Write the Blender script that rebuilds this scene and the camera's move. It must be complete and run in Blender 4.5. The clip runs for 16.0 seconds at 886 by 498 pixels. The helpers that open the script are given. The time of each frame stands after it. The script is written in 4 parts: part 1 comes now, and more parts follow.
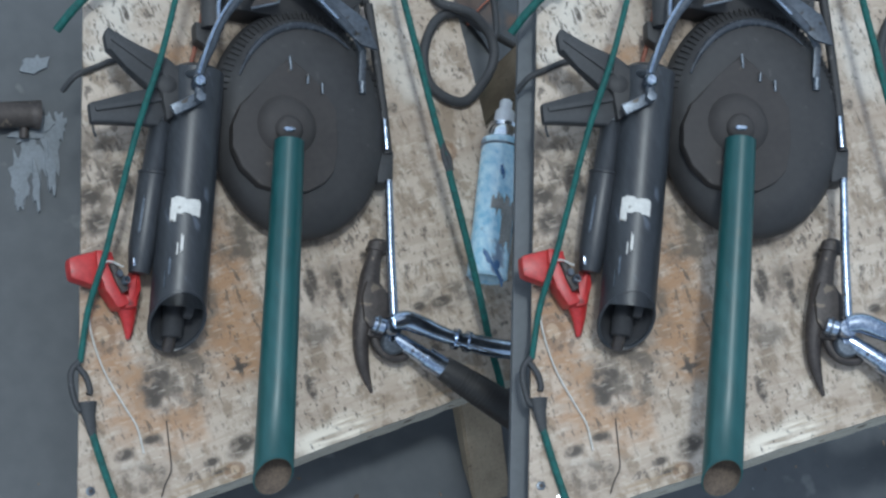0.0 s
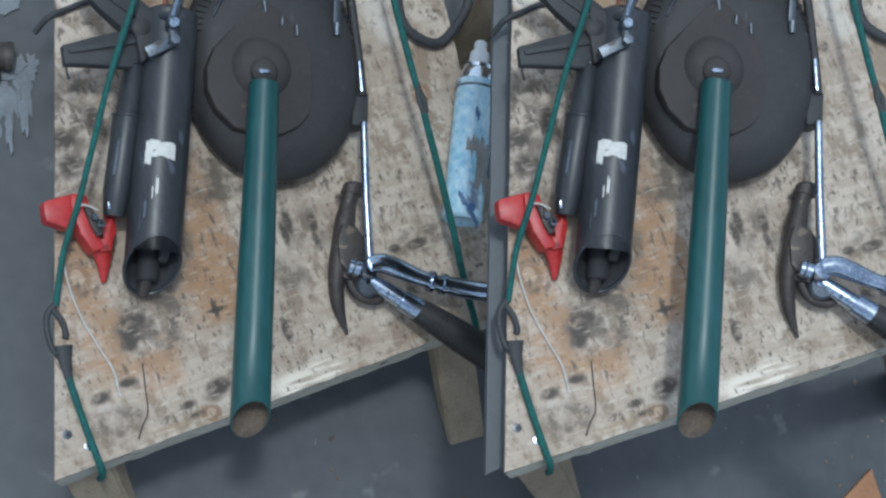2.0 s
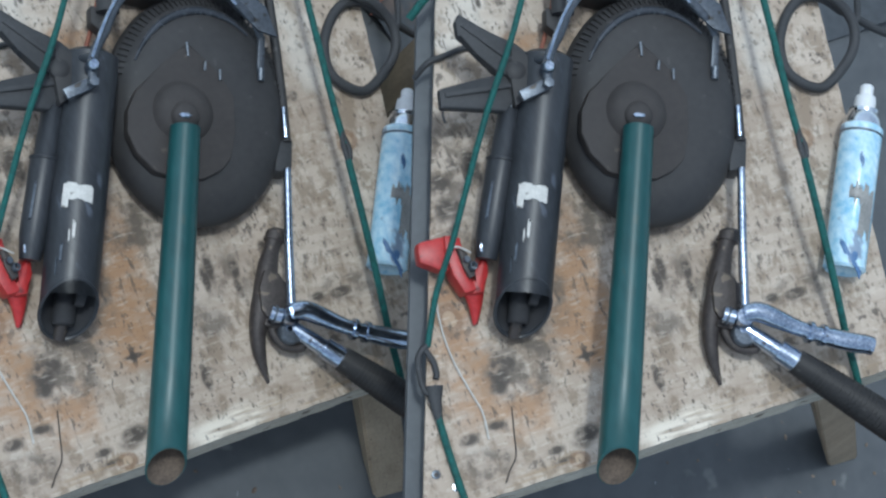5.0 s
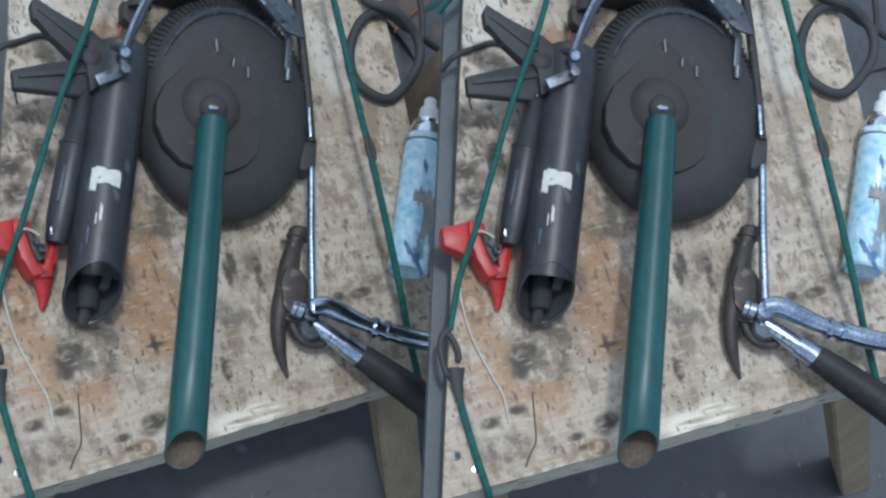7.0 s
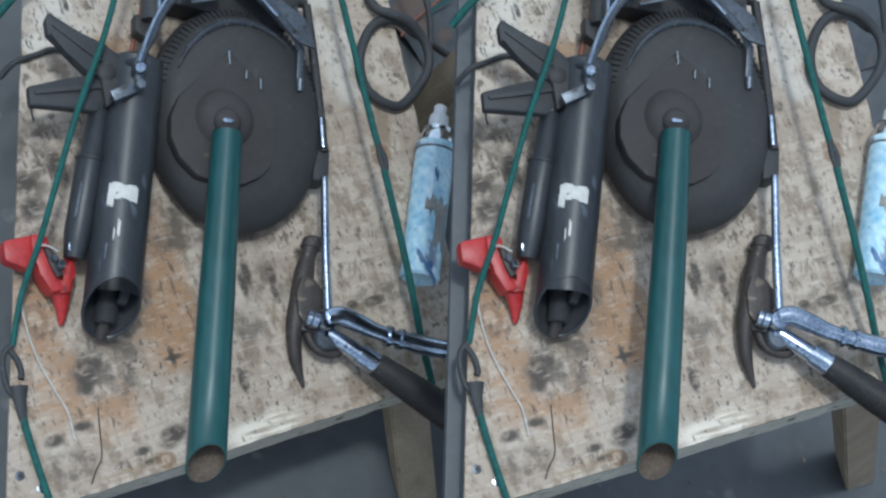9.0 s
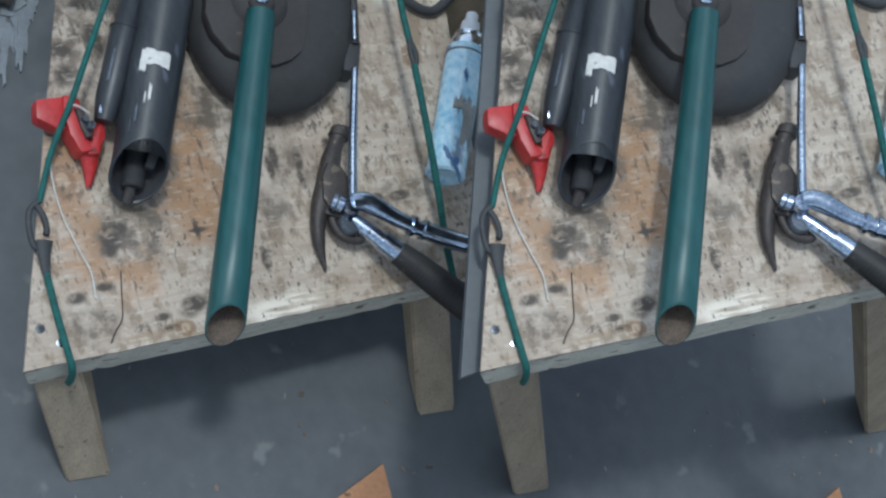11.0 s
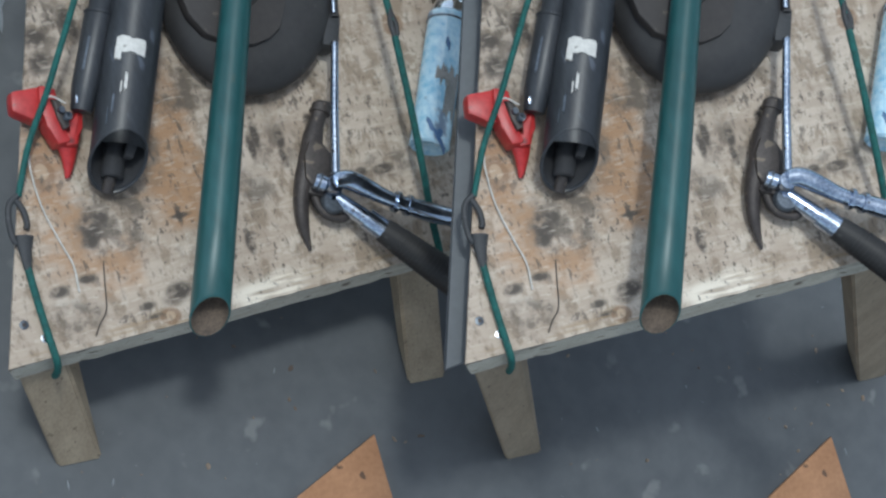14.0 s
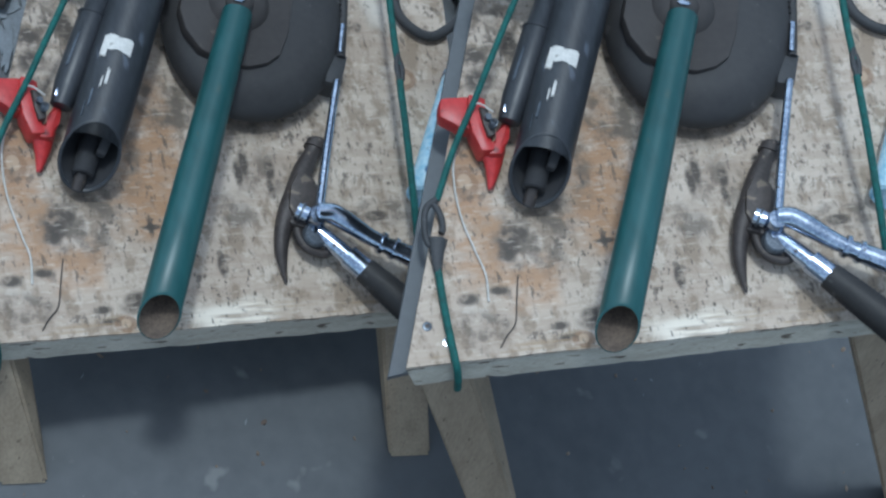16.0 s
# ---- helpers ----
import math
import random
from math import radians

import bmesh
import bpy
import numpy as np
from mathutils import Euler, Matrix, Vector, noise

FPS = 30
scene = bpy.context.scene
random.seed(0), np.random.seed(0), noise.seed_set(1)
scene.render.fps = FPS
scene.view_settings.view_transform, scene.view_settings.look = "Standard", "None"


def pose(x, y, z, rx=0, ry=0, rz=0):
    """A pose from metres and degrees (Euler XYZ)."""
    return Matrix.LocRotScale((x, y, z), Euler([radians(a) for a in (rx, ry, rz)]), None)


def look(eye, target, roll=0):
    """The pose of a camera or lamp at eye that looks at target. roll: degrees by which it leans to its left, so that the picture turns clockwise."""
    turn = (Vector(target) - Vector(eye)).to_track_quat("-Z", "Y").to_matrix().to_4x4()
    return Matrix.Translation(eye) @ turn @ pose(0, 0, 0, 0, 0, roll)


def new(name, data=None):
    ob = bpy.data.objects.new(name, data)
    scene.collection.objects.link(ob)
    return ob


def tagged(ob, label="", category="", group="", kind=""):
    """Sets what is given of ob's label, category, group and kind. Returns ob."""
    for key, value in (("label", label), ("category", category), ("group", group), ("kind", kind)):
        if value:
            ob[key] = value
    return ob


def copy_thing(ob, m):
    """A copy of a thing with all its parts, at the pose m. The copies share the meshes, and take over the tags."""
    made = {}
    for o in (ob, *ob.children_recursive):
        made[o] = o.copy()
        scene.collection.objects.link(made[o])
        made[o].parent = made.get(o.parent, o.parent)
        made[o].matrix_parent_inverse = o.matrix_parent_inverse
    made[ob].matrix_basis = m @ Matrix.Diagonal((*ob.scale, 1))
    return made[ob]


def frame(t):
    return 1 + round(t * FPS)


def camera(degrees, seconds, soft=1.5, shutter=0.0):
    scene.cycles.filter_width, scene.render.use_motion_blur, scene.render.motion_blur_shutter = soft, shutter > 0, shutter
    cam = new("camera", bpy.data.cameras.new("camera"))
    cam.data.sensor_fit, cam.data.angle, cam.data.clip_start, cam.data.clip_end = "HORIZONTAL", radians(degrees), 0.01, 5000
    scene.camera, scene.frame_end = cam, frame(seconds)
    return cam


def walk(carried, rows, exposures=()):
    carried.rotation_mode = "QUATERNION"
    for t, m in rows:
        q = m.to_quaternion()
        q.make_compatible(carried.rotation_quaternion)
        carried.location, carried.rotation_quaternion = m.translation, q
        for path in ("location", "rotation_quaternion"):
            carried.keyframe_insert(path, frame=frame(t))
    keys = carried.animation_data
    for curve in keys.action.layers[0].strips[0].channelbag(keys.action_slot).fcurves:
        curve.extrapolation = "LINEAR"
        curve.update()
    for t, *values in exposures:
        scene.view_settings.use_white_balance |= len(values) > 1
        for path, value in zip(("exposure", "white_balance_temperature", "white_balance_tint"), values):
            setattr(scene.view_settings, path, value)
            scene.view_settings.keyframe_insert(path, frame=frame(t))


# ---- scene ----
# ---- camera and its walk ----
cam = camera(28, 16.0, soft=2.5)
walk(cam, [
    (0, pose(-0.5510, 0.0769, 2.1591, 14.113, -20.407, -22.665)),
    (0.5, pose(-0.5959, 0.0316, 2.1419, 14.031, -21.459, -22.325)),
    (1, pose(-0.5843, -0.0032, 2.1373, 13.899, -21.153, -21.851)),
    (1.5, pose(-0.5569, 0.0629, 2.1524, 12.042, -21.155, -22.621)),
    (2, pose(-0.5563, 0.0890, 2.1588, 12.118, -21.401, -23.003)),
    (2.5, pose(-0.5647, 0.0596, 2.1527, 12.416, -21.438, -22.661)),
    (3, pose(-0.5616, 0.0473, 2.1504, 12.421, -21.272, -22.514)),
    (3.5, pose(-0.5692, -0.0273, 2.1362, 15.514, -21.965, -21.752)),
    (4, pose(-0.5206, -0.0058, 2.1423, 13.875, -22.337, -22.456)),
    (4.5, pose(-0.5281, 0.0418, 2.1535, 14.217, -22.397, -22.914)),
    (4.7, pose(-0.5259, 0.0507, 2.1510, 14.274, -22.668, -23.050)),
    (6.8, pose(-0.5739, -0.0608, 2.1213, 17.972, -22.990, -22.012)),
    (7, pose(-0.5924, -0.0719, 2.1166, 17.787, -23.251, -21.859)),
    (7.5, pose(-0.5754, 0.0180, 2.1397, 15.493, -23.330, -22.993)),
    (8, pose(-0.5506, 0.1353, 2.1739, 15.856, -23.229, -24.141)),
    (8.5, pose(-0.5734, 0.1130, 2.1679, 15.761, -23.369, -23.859)),
    (8.7, pose(-0.6019, 0.0534, 2.1434, 16.387, -23.741, -23.302)),
    (10.8, pose(-0.6628, -0.1508, 2.0958, 18.167, -23.731, -21.089)),
    (11, pose(-0.6795, -0.2383, 2.0710, 18.912, -23.580, -20.069)),
    (11.5, pose(-0.6623, -0.2105, 2.0789, 17.188, -23.569, -20.445)),
    (12, pose(-0.6622, -0.2108, 2.0804, 17.333, -23.401, -20.433)),
    (12.5, pose(-0.6487, -0.1643, 2.0926, 16.547, -23.376, -20.947)),
    (13, pose(-0.6640, -0.2283, 2.0725, 17.408, -23.408, -20.215)),
    (13.5, pose(-0.6574, -0.2065, 2.0799, 16.707, -23.187, -20.448)),
    (14, pose(-0.6258, -0.1298, 2.1012, 15.366, -23.052, -21.400)),
    (14.5, pose(-0.5779, 0.0129, 2.1373, 12.426, -22.765, -23.118)),
    (15, pose(-0.5820, -0.0086, 2.1382, 11.921, -23.001, -23.026)),
    (15.5, pose(-0.4191, -0.0239, 2.1591, 12.909, -19.482, -21.851)),
    (16, pose(-0.4503, -0.4689, 1.9917, 23.194, -19.565, -14.443)),
], exposures=[(0.0, 0.28, 5720, 1), (8.7, 0.28, 5720, 1), (12.5, 0.29, 5850, 1), (14.0, 0.30, 5990, 2), (14.5, 0.29, 5740, 1), (16.0, 0.29, 5450, 0)])

# ---- world and sun ----
world = bpy.data.worlds.new("sky")
scene.world = world
world.use_nodes = True
wn = world.node_tree.nodes
sky = wn.new("ShaderNodeTexSky")
sky.sky_type = 'NISHITA'
sky.sun_disc = False
sky.air_density, sky.dust_density, sky.ozone_density = 1.0, 1.6, 1.2
sky.sun_elevation = radians(74)
sky.sun_rotation = radians(-40)
wn["Background"].inputs["Strength"].default_value = 0.148
haze = wn.new("ShaderNodeHueSaturation")
haze.inputs["Saturation"].default_value = 0.5
world.node_tree.links.new(sky.outputs[0], haze.inputs["Color"])
world.node_tree.links.new(haze.outputs[0], wn["Background"].inputs["Color"])
sun_data = bpy.data.lights.new("sun", 'SUN')
sun_data.energy = 1.12
sun_data.angle = radians(6)
sun_data.color = (1.0, 0.985, 0.96)
sun = new("sun", sun_data)
sun.matrix_world = look((-0.85, 1.0, 4.6), (0, 0, 0))


# ---- materials ----
def material(name, dark, light, scale=20.0, rough=0.6, metal=0.0, bump=0.15, fleck=None, fleck_scale=60.0,
             fleck_amount=0.62, stretch=(1, 1, 1), rough_var=0.15, coat=0.0):
    """Two scales of noise between two colours, optional flecks, roughness variation and bump."""
    m = bpy.data.materials.new(name)
    m.use_nodes = True
    nt = m.node_tree
    n, l = nt.nodes, nt.links
    b = n["Principled BSDF"]
    b.inputs["Metallic"].default_value = metal
    b.inputs["Coat Weight"].default_value = coat
    tc = n.new("ShaderNodeTexCoord")
    mp = n.new("ShaderNodeMapping")
    mp.inputs["Scale"].default_value = stretch
    l.new(tc.outputs["Object"], mp.inputs["Vector"])
    big = n.new("ShaderNodeTexNoise")
    big.inputs["Scale"].default_value = scale
    big.inputs["Detail"].default_value = 5
    fine = n.new("ShaderNodeTexNoise")
    fine.inputs["Scale"].default_value = scale * 9
    fine.inputs["Detail"].default_value = 4
    l.new(mp.outputs[0], big.inputs["Vector"])
    l.new(mp.outputs[0], fine.inputs["Vector"])
    mix = n.new("ShaderNodeMath")
    mix.operation = 'MULTIPLY_ADD'
    mix.inputs[1].default_value = 0.45
    l.new(fine.outputs[0], mix.inputs[0])
    half = n.new("ShaderNodeMath")
    half.operation = 'MULTIPLY'
    half.inputs[1].default_value = 0.55
    l.new(big.outputs[0], half.inputs[0])
    l.new(half.outputs[0], mix.inputs[2])
    ramp = n.new("ShaderNodeValToRGB")
    ramp.color_ramp.elements[0].position, ramp.color_ramp.elements[0].color = 0.36, (*dark, 1)
    ramp.color_ramp.elements[1].position, ramp.color_ramp.elements[1].color = 0.64, (*light, 1)
    l.new(mix.outputs[0], ramp.inputs[0])
    colour = ramp.outputs[0]
    if fleck:
        fn = n.new("ShaderNodeTexNoise")
        fn.inputs["Scale"].default_value = fleck_scale
        fn.inputs["Detail"].default_value = 3
        l.new(mp.outputs[0], fn.inputs["Vector"])
        fr = n.new("ShaderNodeValToRGB")
        fr.color_ramp.elements[0].position, fr.color_ramp.elements[1].position = fleck_amount, fleck_amount + 0.05
        l.new(fn.outputs[0], fr.inputs[0])
        mc = n.new("ShaderNodeMix")
        mc.data_type = 'RGBA'
        l.new(fr.outputs[0], mc.inputs["Factor"])
        l.new(colour, mc.inputs["A"])
        mc.inputs["B"].default_value = (*fleck, 1)
        colour = mc.outputs["Result"]
    l.new(colour, b.inputs["Base Color"])
    rr = n.new("ShaderNodeMapRange")
    rr.inputs["To Min"].default_value = max(0.05, rough - rough_var)
    rr.inputs["To Max"].default_value = min(1.0, rough + rough_var)
    l.new(mix.outputs[0], rr.inputs["Value"])
    l.new(rr.outputs[0], b.inputs["Roughness"])
    bp = n.new("ShaderNodeBump")
    bp.inputs["Strength"].default_value = bump
    bp.inputs["Distance"].default_value = 0.002
    l.new(mix.outputs[0], bp.inputs["Height"])
    l.new(bp.outputs[0], b.inputs["Normal"])
    return m


def plywood():
    """Old sheathing plywood: pale face, orange weathered zones, dark mould specks, long scratches, grain along the front."""
    m = bpy.data.materials.new("weathered_plywood")
    m.use_nodes = True
    nt = m.node_tree
    n, l = nt.nodes, nt.links
    b = n["Principled BSDF"]
    tc = n.new("ShaderNodeTexCoord")

    def tex(scale, detail=4, stretch=(1, 1, 1), rough=0.5, turn=0.0):
        mp = n.new("ShaderNodeMapping")
        mp.inputs["Scale"].default_value = stretch
        mp.inputs["Rotation"].default_value = (0, 0, turn)
        l.new(tc.outputs["Object"], mp.inputs["Vector"])
        t = n.new("ShaderNodeTexNoise")
        t.inputs["Scale"].default_value, t.inputs["Detail"].default_value = scale, detail
        t.inputs["Roughness"].default_value = rough
        l.new(mp.outputs[0], t.inputs["Vector"])
        return t.outputs[0]

    def ramp(src, a, bb, lo=0.0, hi=1.0):
        r = n.new("ShaderNodeMapRange")
        r.interpolation_type = 'SMOOTHSTEP'
        for k, v in zip(("From Min", "From Max", "To Min", "To Max"), (a, bb, lo, hi)):
            r.inputs[k].default_value = v
        l.new(src, r.inputs["Value"])
        return r.outputs[0]

    def mul(a, bb):
        r = n.new("ShaderNodeMath")
        r.operation = 'MULTIPLY'
        l.new(a, r.inputs[0])
        l.new(bb, r.inputs[1])
        return r.outputs[0]

    def mixc(fac, a, colour):
        r = n.new("ShaderNodeMix")
        r.data_type = 'RGBA'
        l.new(fac, r.inputs["Factor"])
        if isinstance(a, tuple):
            r.inputs["A"].default_value = (*a, 1)
        else:
            l.new(a, r.inputs["A"])
        r.inputs["B"].default_value = (*colour, 1)
        return r.outputs["Result"]

    def zone(cx, cy, rx, ry):
        """A soft patch of that centre and size, with an uneven outline."""
        mp = n.new("ShaderNodeMapping")
        mp.inputs["Location"].default_value = (-cx / rx, -cy / ry, 0)
        mp.inputs["Scale"].default_value = (1 / rx, 1 / ry, 0)
        l.new(tc.outputs["Object"], mp.inputs["Vector"])
        ln = n.new("ShaderNodeVectorMath")
        ln.operation = 'LENGTH'
        l.new(mp.outputs[0], ln.inputs[0])
        ad = n.new("ShaderNodeMath")
        ad.operation = 'MULTIPLY_ADD'
        ad.inputs[1].default_value = 1.3
        l.new(tex(22, 5), ad.inputs[0])
        l.new(ln.outputs["Value"], ad.inputs[2])
        return ramp(ad.outputs[0], 1.05, 1.75, 1.0, 0.0)

    c = mixc(ramp(tex(7, 5), 0.35, 0.65), (0.41, 0.329, 0.255), (0.55, 0.465, 0.380))
    # fine grain along the front, broader blotches
    c = mixc(ramp(tex(20, 6, (0.55, 4.5, 1), 0.6), 0.47, 0.64, 0, 0.5), c, (0.33, 0.255, 0.190))
    c = mixc(ramp(tex(30, 6, (1.3, 0.7, 1), 0.65, turn=0.33), 0.49, 0.60, 0, 0.72), c, (0.235, 0.175, 0.118))
    c = mixc(ramp(tex(24, 6, (1, 1, 1), 0.65), 0.54, 0.64, 0, 0.45), c, (0.67, 0.595, 0.50))
    # weathered orange zones, streaked along the grain
    for cx, cy, rx, ry in ((0.262, 0.215, 0.040, 0.13), (0.262, 0.215, 0.035, 0.10), (0.235, 0.200, 0.030, 0.08), (0.095, 0.150, 0.055, 0.080), (0.115, 0.235, 0.045, 0.050), (0.235, 0.150, 0.050, 0.050), (0.150, 0.090, 0.045, 0.040),
                           (0.300, 0.500, 0.050, 0.030)):
        c = mixc(mul(zone(cx, cy, rx, ry), ramp(tex(26, 6, (0.8, 1.8, 1), 0.65), 0.38, 0.60, 0.2, 0.9)), c, (0.365, 0.215, 0.115))
    # grey-brown stains; those by the drum rim and tube also paint in cast shade
    for cx, cy, rx, ry in ((0.168, 0.160, 0.040, 0.050), (0.192, 0.168, 0.035, 0.045), (0.165, 0.130, 0.035, 0.045), (0.137, 0.130, 0.020, 0.035), (0.140, 0.350, 0.055, 0.085), (0.168, 0.405, 0.040, 0.055), (0.105, 0.285, 0.030, 0.040),
                           (0.345, 0.140, 0.035, 0.030), (0.390, 0.180, 0.035, 0.040), (0.205, 0.040, 0.020, 0.014), (0.090, 0.045, 0.035, 0.030), (0.530, 0.130, 0.050, 0.020), (0.285, 0.285, 0.065, 0.040), (0.290, 0.270, 0.050, 0.035), (0.380, 0.245, 0.075, 0.026), (0.440, 0.262, 0.050, 0.026), (0.232, 0.235, 0.022, 0.075)):
        c = mixc(mul(zone(cx, cy, rx, ry), ramp(tex(48, 6), 0.40, 0.62, 0.1, 0.8)), c, (0.115, 0.09, 0.068))
    # paler patches towards the far corner
    for cx, cy, rx, ry in ((0.275, 0.595, 0.085, 0.075), (0.225, 0.560, 0.060, 0.060), (0.590, 0.470, 0.040, 0.120)):
        c = mixc(mul(zone(cx, cy, rx, ry), ramp(tex(30, 6), 0.36, 0.58, 0.15, 0.85)), c, (0.63, 0.575, 0.50))
    # hard dark marks
    for cx, cy, rx, ry in ((0.136, 0.140, 0.012, 0.016), (0.132, 0.124, 0.010, 0.010), (0.152, 0.148, 0.012, 0.010), (0.215, 0.045, 0.016, 0.009), (0.172, 0.038, 0.012, 0.005), (0.178, 0.024, 0.010, 0.004),
                           (0.242, 0.129, 0.013, 0.003), (0.242, 0.129, 0.003, 0.012), (0.081, 0.078, 0.012, 0.008), (0.113, 0.085, 0.012, 0.005), (0.367, 0.201, 0.006, 0.020), (0.358, 0.188, 0.005, 0.016),
                           (0.397, 0.189, 0.006, 0.014), (0.394, 0.167, 0.005, 0.018), (0.441, 0.203, 0.006, 0.010), (0.317, 0.079, 0.005, 0.014), (0.143, 0.365, 0.015, 0.012), (0.139, 0.337, 0.014, 0.014),
                           (0.125, 0.371, 0.009, 0.010), (0.487, 0.128, 0.009, 0.006), (0.552, 0.372, 0.006, 0.007), (0.518, 0.125, 0.014, 0.006), (0.324, 0.589, 0.010, 0.010), (0.270, 0.600, 0.005, 0.006),
                           (0.261, 0.567, 0.003, 0.010), (0.187, 0.371, 0.010, 0.022)):
        c = mixc(mul(zone(cx, cy, rx * 1.25, ry * 1.25), ramp(tex(85, 4), 0.33, 0.52, 0.4, 0.95)), c, (0.06, 0.048, 0.038))
    # worn grain at the front edge with a painted pale glare, knots
    c = mixc(mul(zone(0.30, 0.016, 0.36, 0.022), ramp(tex(16, 4, (0.6, 9, 1)), 0.5, 0.66, 0, 0.75)), c, (0.30, 0.21, 0.12))
    c = mixc(mul(zone(0.325, 0.020, 0.075, 0.020), ramp(tex(20, 3, (0.6, 7, 1)), 0.40, 0.55, 0.25, 0.95)), c, (0.76, 0.69, 0.58))
    for cx, cy, rx, ry in ((0.102, 0.214, 0.015, 0.018), (0.194, 0.021, 0.010, 0.008), (0.60, 0.30, 0.012, 0.012)):
        c = mixc(ramp(zone(cx, cy, rx * 1.4, ry * 1.4), 0.05, 0.5, 0, 0.7), c, (0.22, 0.125, 0.065))
        c = mixc(ramp(zone(cx, cy, rx * 0.7, ry * 0.7), 0.1, 0.6, 0, 0.8), c, (0.46, 0.34, 0.23))
    # specks of mould and slanted scratches
    spots = ramp(tex(11, 4), 0.43, 0.62)
    c = mixc(mul(spots, ramp(tex(62, 5, (1, 0.8, 1), 0.65), 0.56, 0.63, 0, 0.8)), c, (0.085, 0.068, 0.055))
    c = mixc(mul(ramp(tex(8, 3), 0.46, 0.58), ramp(tex(48, 4, (2.0, 0.55, 1), 0.65, turn=0.75), 0.585, 0.65, 0, 0.75)), c, (0.08, 0.065, 0.052))
    c = mixc(mul(ramp(tex(7, 3), 0.47, 0.60), ramp(tex(36, 5, (2.2, 0.5, 1), 0.7, turn=-0.2), 0.59, 0.66, 0, 0.75)), c, (0.10, 0.08, 0.062))
    # fine pits and short dark dashes over the whole face
    c = mixc(mul(ramp(tex(5, 3), 0.36, 0.6, 0.35, 1.0), ramp(tex(130, 3, (1.4, 0.6, 1), 0.6, turn=0.2), 0.585, 0.645, 0, 0.88)), c, (0.10, 0.08, 0.062))
    c = mixc(ramp(tex(90, 4, (0.5, 2.2, 1), 0.6), 0.56, 0.68, 0, 0.35), c, (0.66, 0.58, 0.48))
    l.new(c, b.inputs["Base Color"])
    b.inputs["Roughness"].default_value = 0.62
    bp = n.new("ShaderNodeBump")
    bp.inputs["Strength"].default_value, bp.inputs["Distance"].default_value = 0.35, 0.002
    l.new(tex(70, 6, (0.6, 1.4, 1)), bp.inputs["Height"])
    l.new(bp.outputs[0], b.inputs["Normal"])
    return m


PLY = plywood()
PLY_EDGE = material("plywood_edge", (0.30, 0.28, 0.23), (0.48, 0.45, 0.38), 30, 0.8, fleck=(0.1, 0.08, 0.06), stretch=(0.6, 1, 3))
TIMBER = material("leg_timber", (0.215, 0.168, 0.115), (0.325, 0.262, 0.185), 12, 0.75, fleck=(0.13, 0.10, 0.07), fleck_amount=0.66, stretch=(3, 3, 0.4))
FLOOR = material("painted_concrete", (0.064, 0.069, 0.075), (0.094, 0.100, 0.107), 4, 0.6, bump=0.3, fleck=(0.145, 0.148, 0.15), fleck_scale=14, fleck_amount=0.66)
FLOOR_STRIP = material("floor_strip_colour", (0.074, 0.081, 0.090), (0.106, 0.115, 0.125), 9, 0.6, fleck=(0.20, 0.215, 0.24), fleck_scale=22, fleck_amount=0.68)
TARP = material("dark_tarpaulin", (0.040, 0.046, 0.053), (0.074, 0.082, 0.092), 8, 0.6, bump=0.3, fleck=(0.10, 0.07, 0.055), fleck_scale=9, fleck_amount=0.63)
CRUMB = material("crumb_mix", (0.07, 0.05, 0.04), (0.26, 0.20, 0.15), 3, 0.9)
CHALK = material("flaked_paint", (0.16, 0.175, 0.19), (0.23, 0.25, 0.27), 30, 0.85)
GREEN = material("green_paint", (0.010, 0.056, 0.057), (0.020, 0.090, 0.092), 9, 0.38, bump=0.06, coat=0.0, fleck=(0.03, 0.07, 0.064), fleck_scale=60, fleck_amount=0.67, stretch=(1, 0.35, 1))
RUST = material("rusty_bore", (0.065, 0.048, 0.038), (0.165, 0.125, 0.092), 40, 0.9)
BLACK = material("black_painted_steel", (0.024, 0.0235, 0.0245), (0.041, 0.0395, 0.040), 12, 0.62, bump=0.12, fleck=(0.070, 0.067, 0.066), fleck_scale=48, fleck_amount=0.67)
TUBE_BLACK = material("scuffed_black_tube", (0.020, 0.022, 0.026), (0.040, 0.044, 0.051), 18, 0.42, bump=0.14, fleck=(0.075, 0.085, 0.105), fleck_scale=38, fleck_amount=0.66, stretch=(2.2, 0.5, 1))
COVER = material("dusty_dark_cover", (0.033, 0.029, 0.028), (0.052, 0.046, 0.0435), 14, 0.75, bump=0.12, fleck=(0.09, 0.076, 0.065), fleck_scale=70, fleck_amount=0.68)
RUBBER = material("black_rubber", (0.028, 0.029, 0.031), (0.048, 0.049, 0.052), 30, 0.65, fleck=(0.085, 0.086, 0.09), fleck_scale=80, fleck_amount=0.69)
CHROME = material("worn_chrome", (0.25, 0.30, 0.39), (0.58, 0.65, 0.76), 34, 0.17, metal=1.0, bump=0.05, fleck=(0.16, 0.14, 0.12), fleck_scale=110, fleck_amount=0.66)
STEEL = material("dull_steel", (0.075, 0.085, 0.10), (0.20, 0.225, 0.26), 30, 0.42, metal=0.75, fleck=(0.07, 0.06, 0.05), fleck_scale=90, fleck_amount=0.62)
GREASED = material("greased_steel", (0.060, 0.068, 0.080), (0.125, 0.140, 0.165), 22, 0.45, metal=0.6, fleck=(0.05, 0.045, 0.04), fleck_scale=60, fleck_amount=0.66)
GLOSS = material("glossy_black_edge", (0.030, 0.034, 0.042), (0.055, 0.062, 0.075), 18, 0.26, bump=0.08)
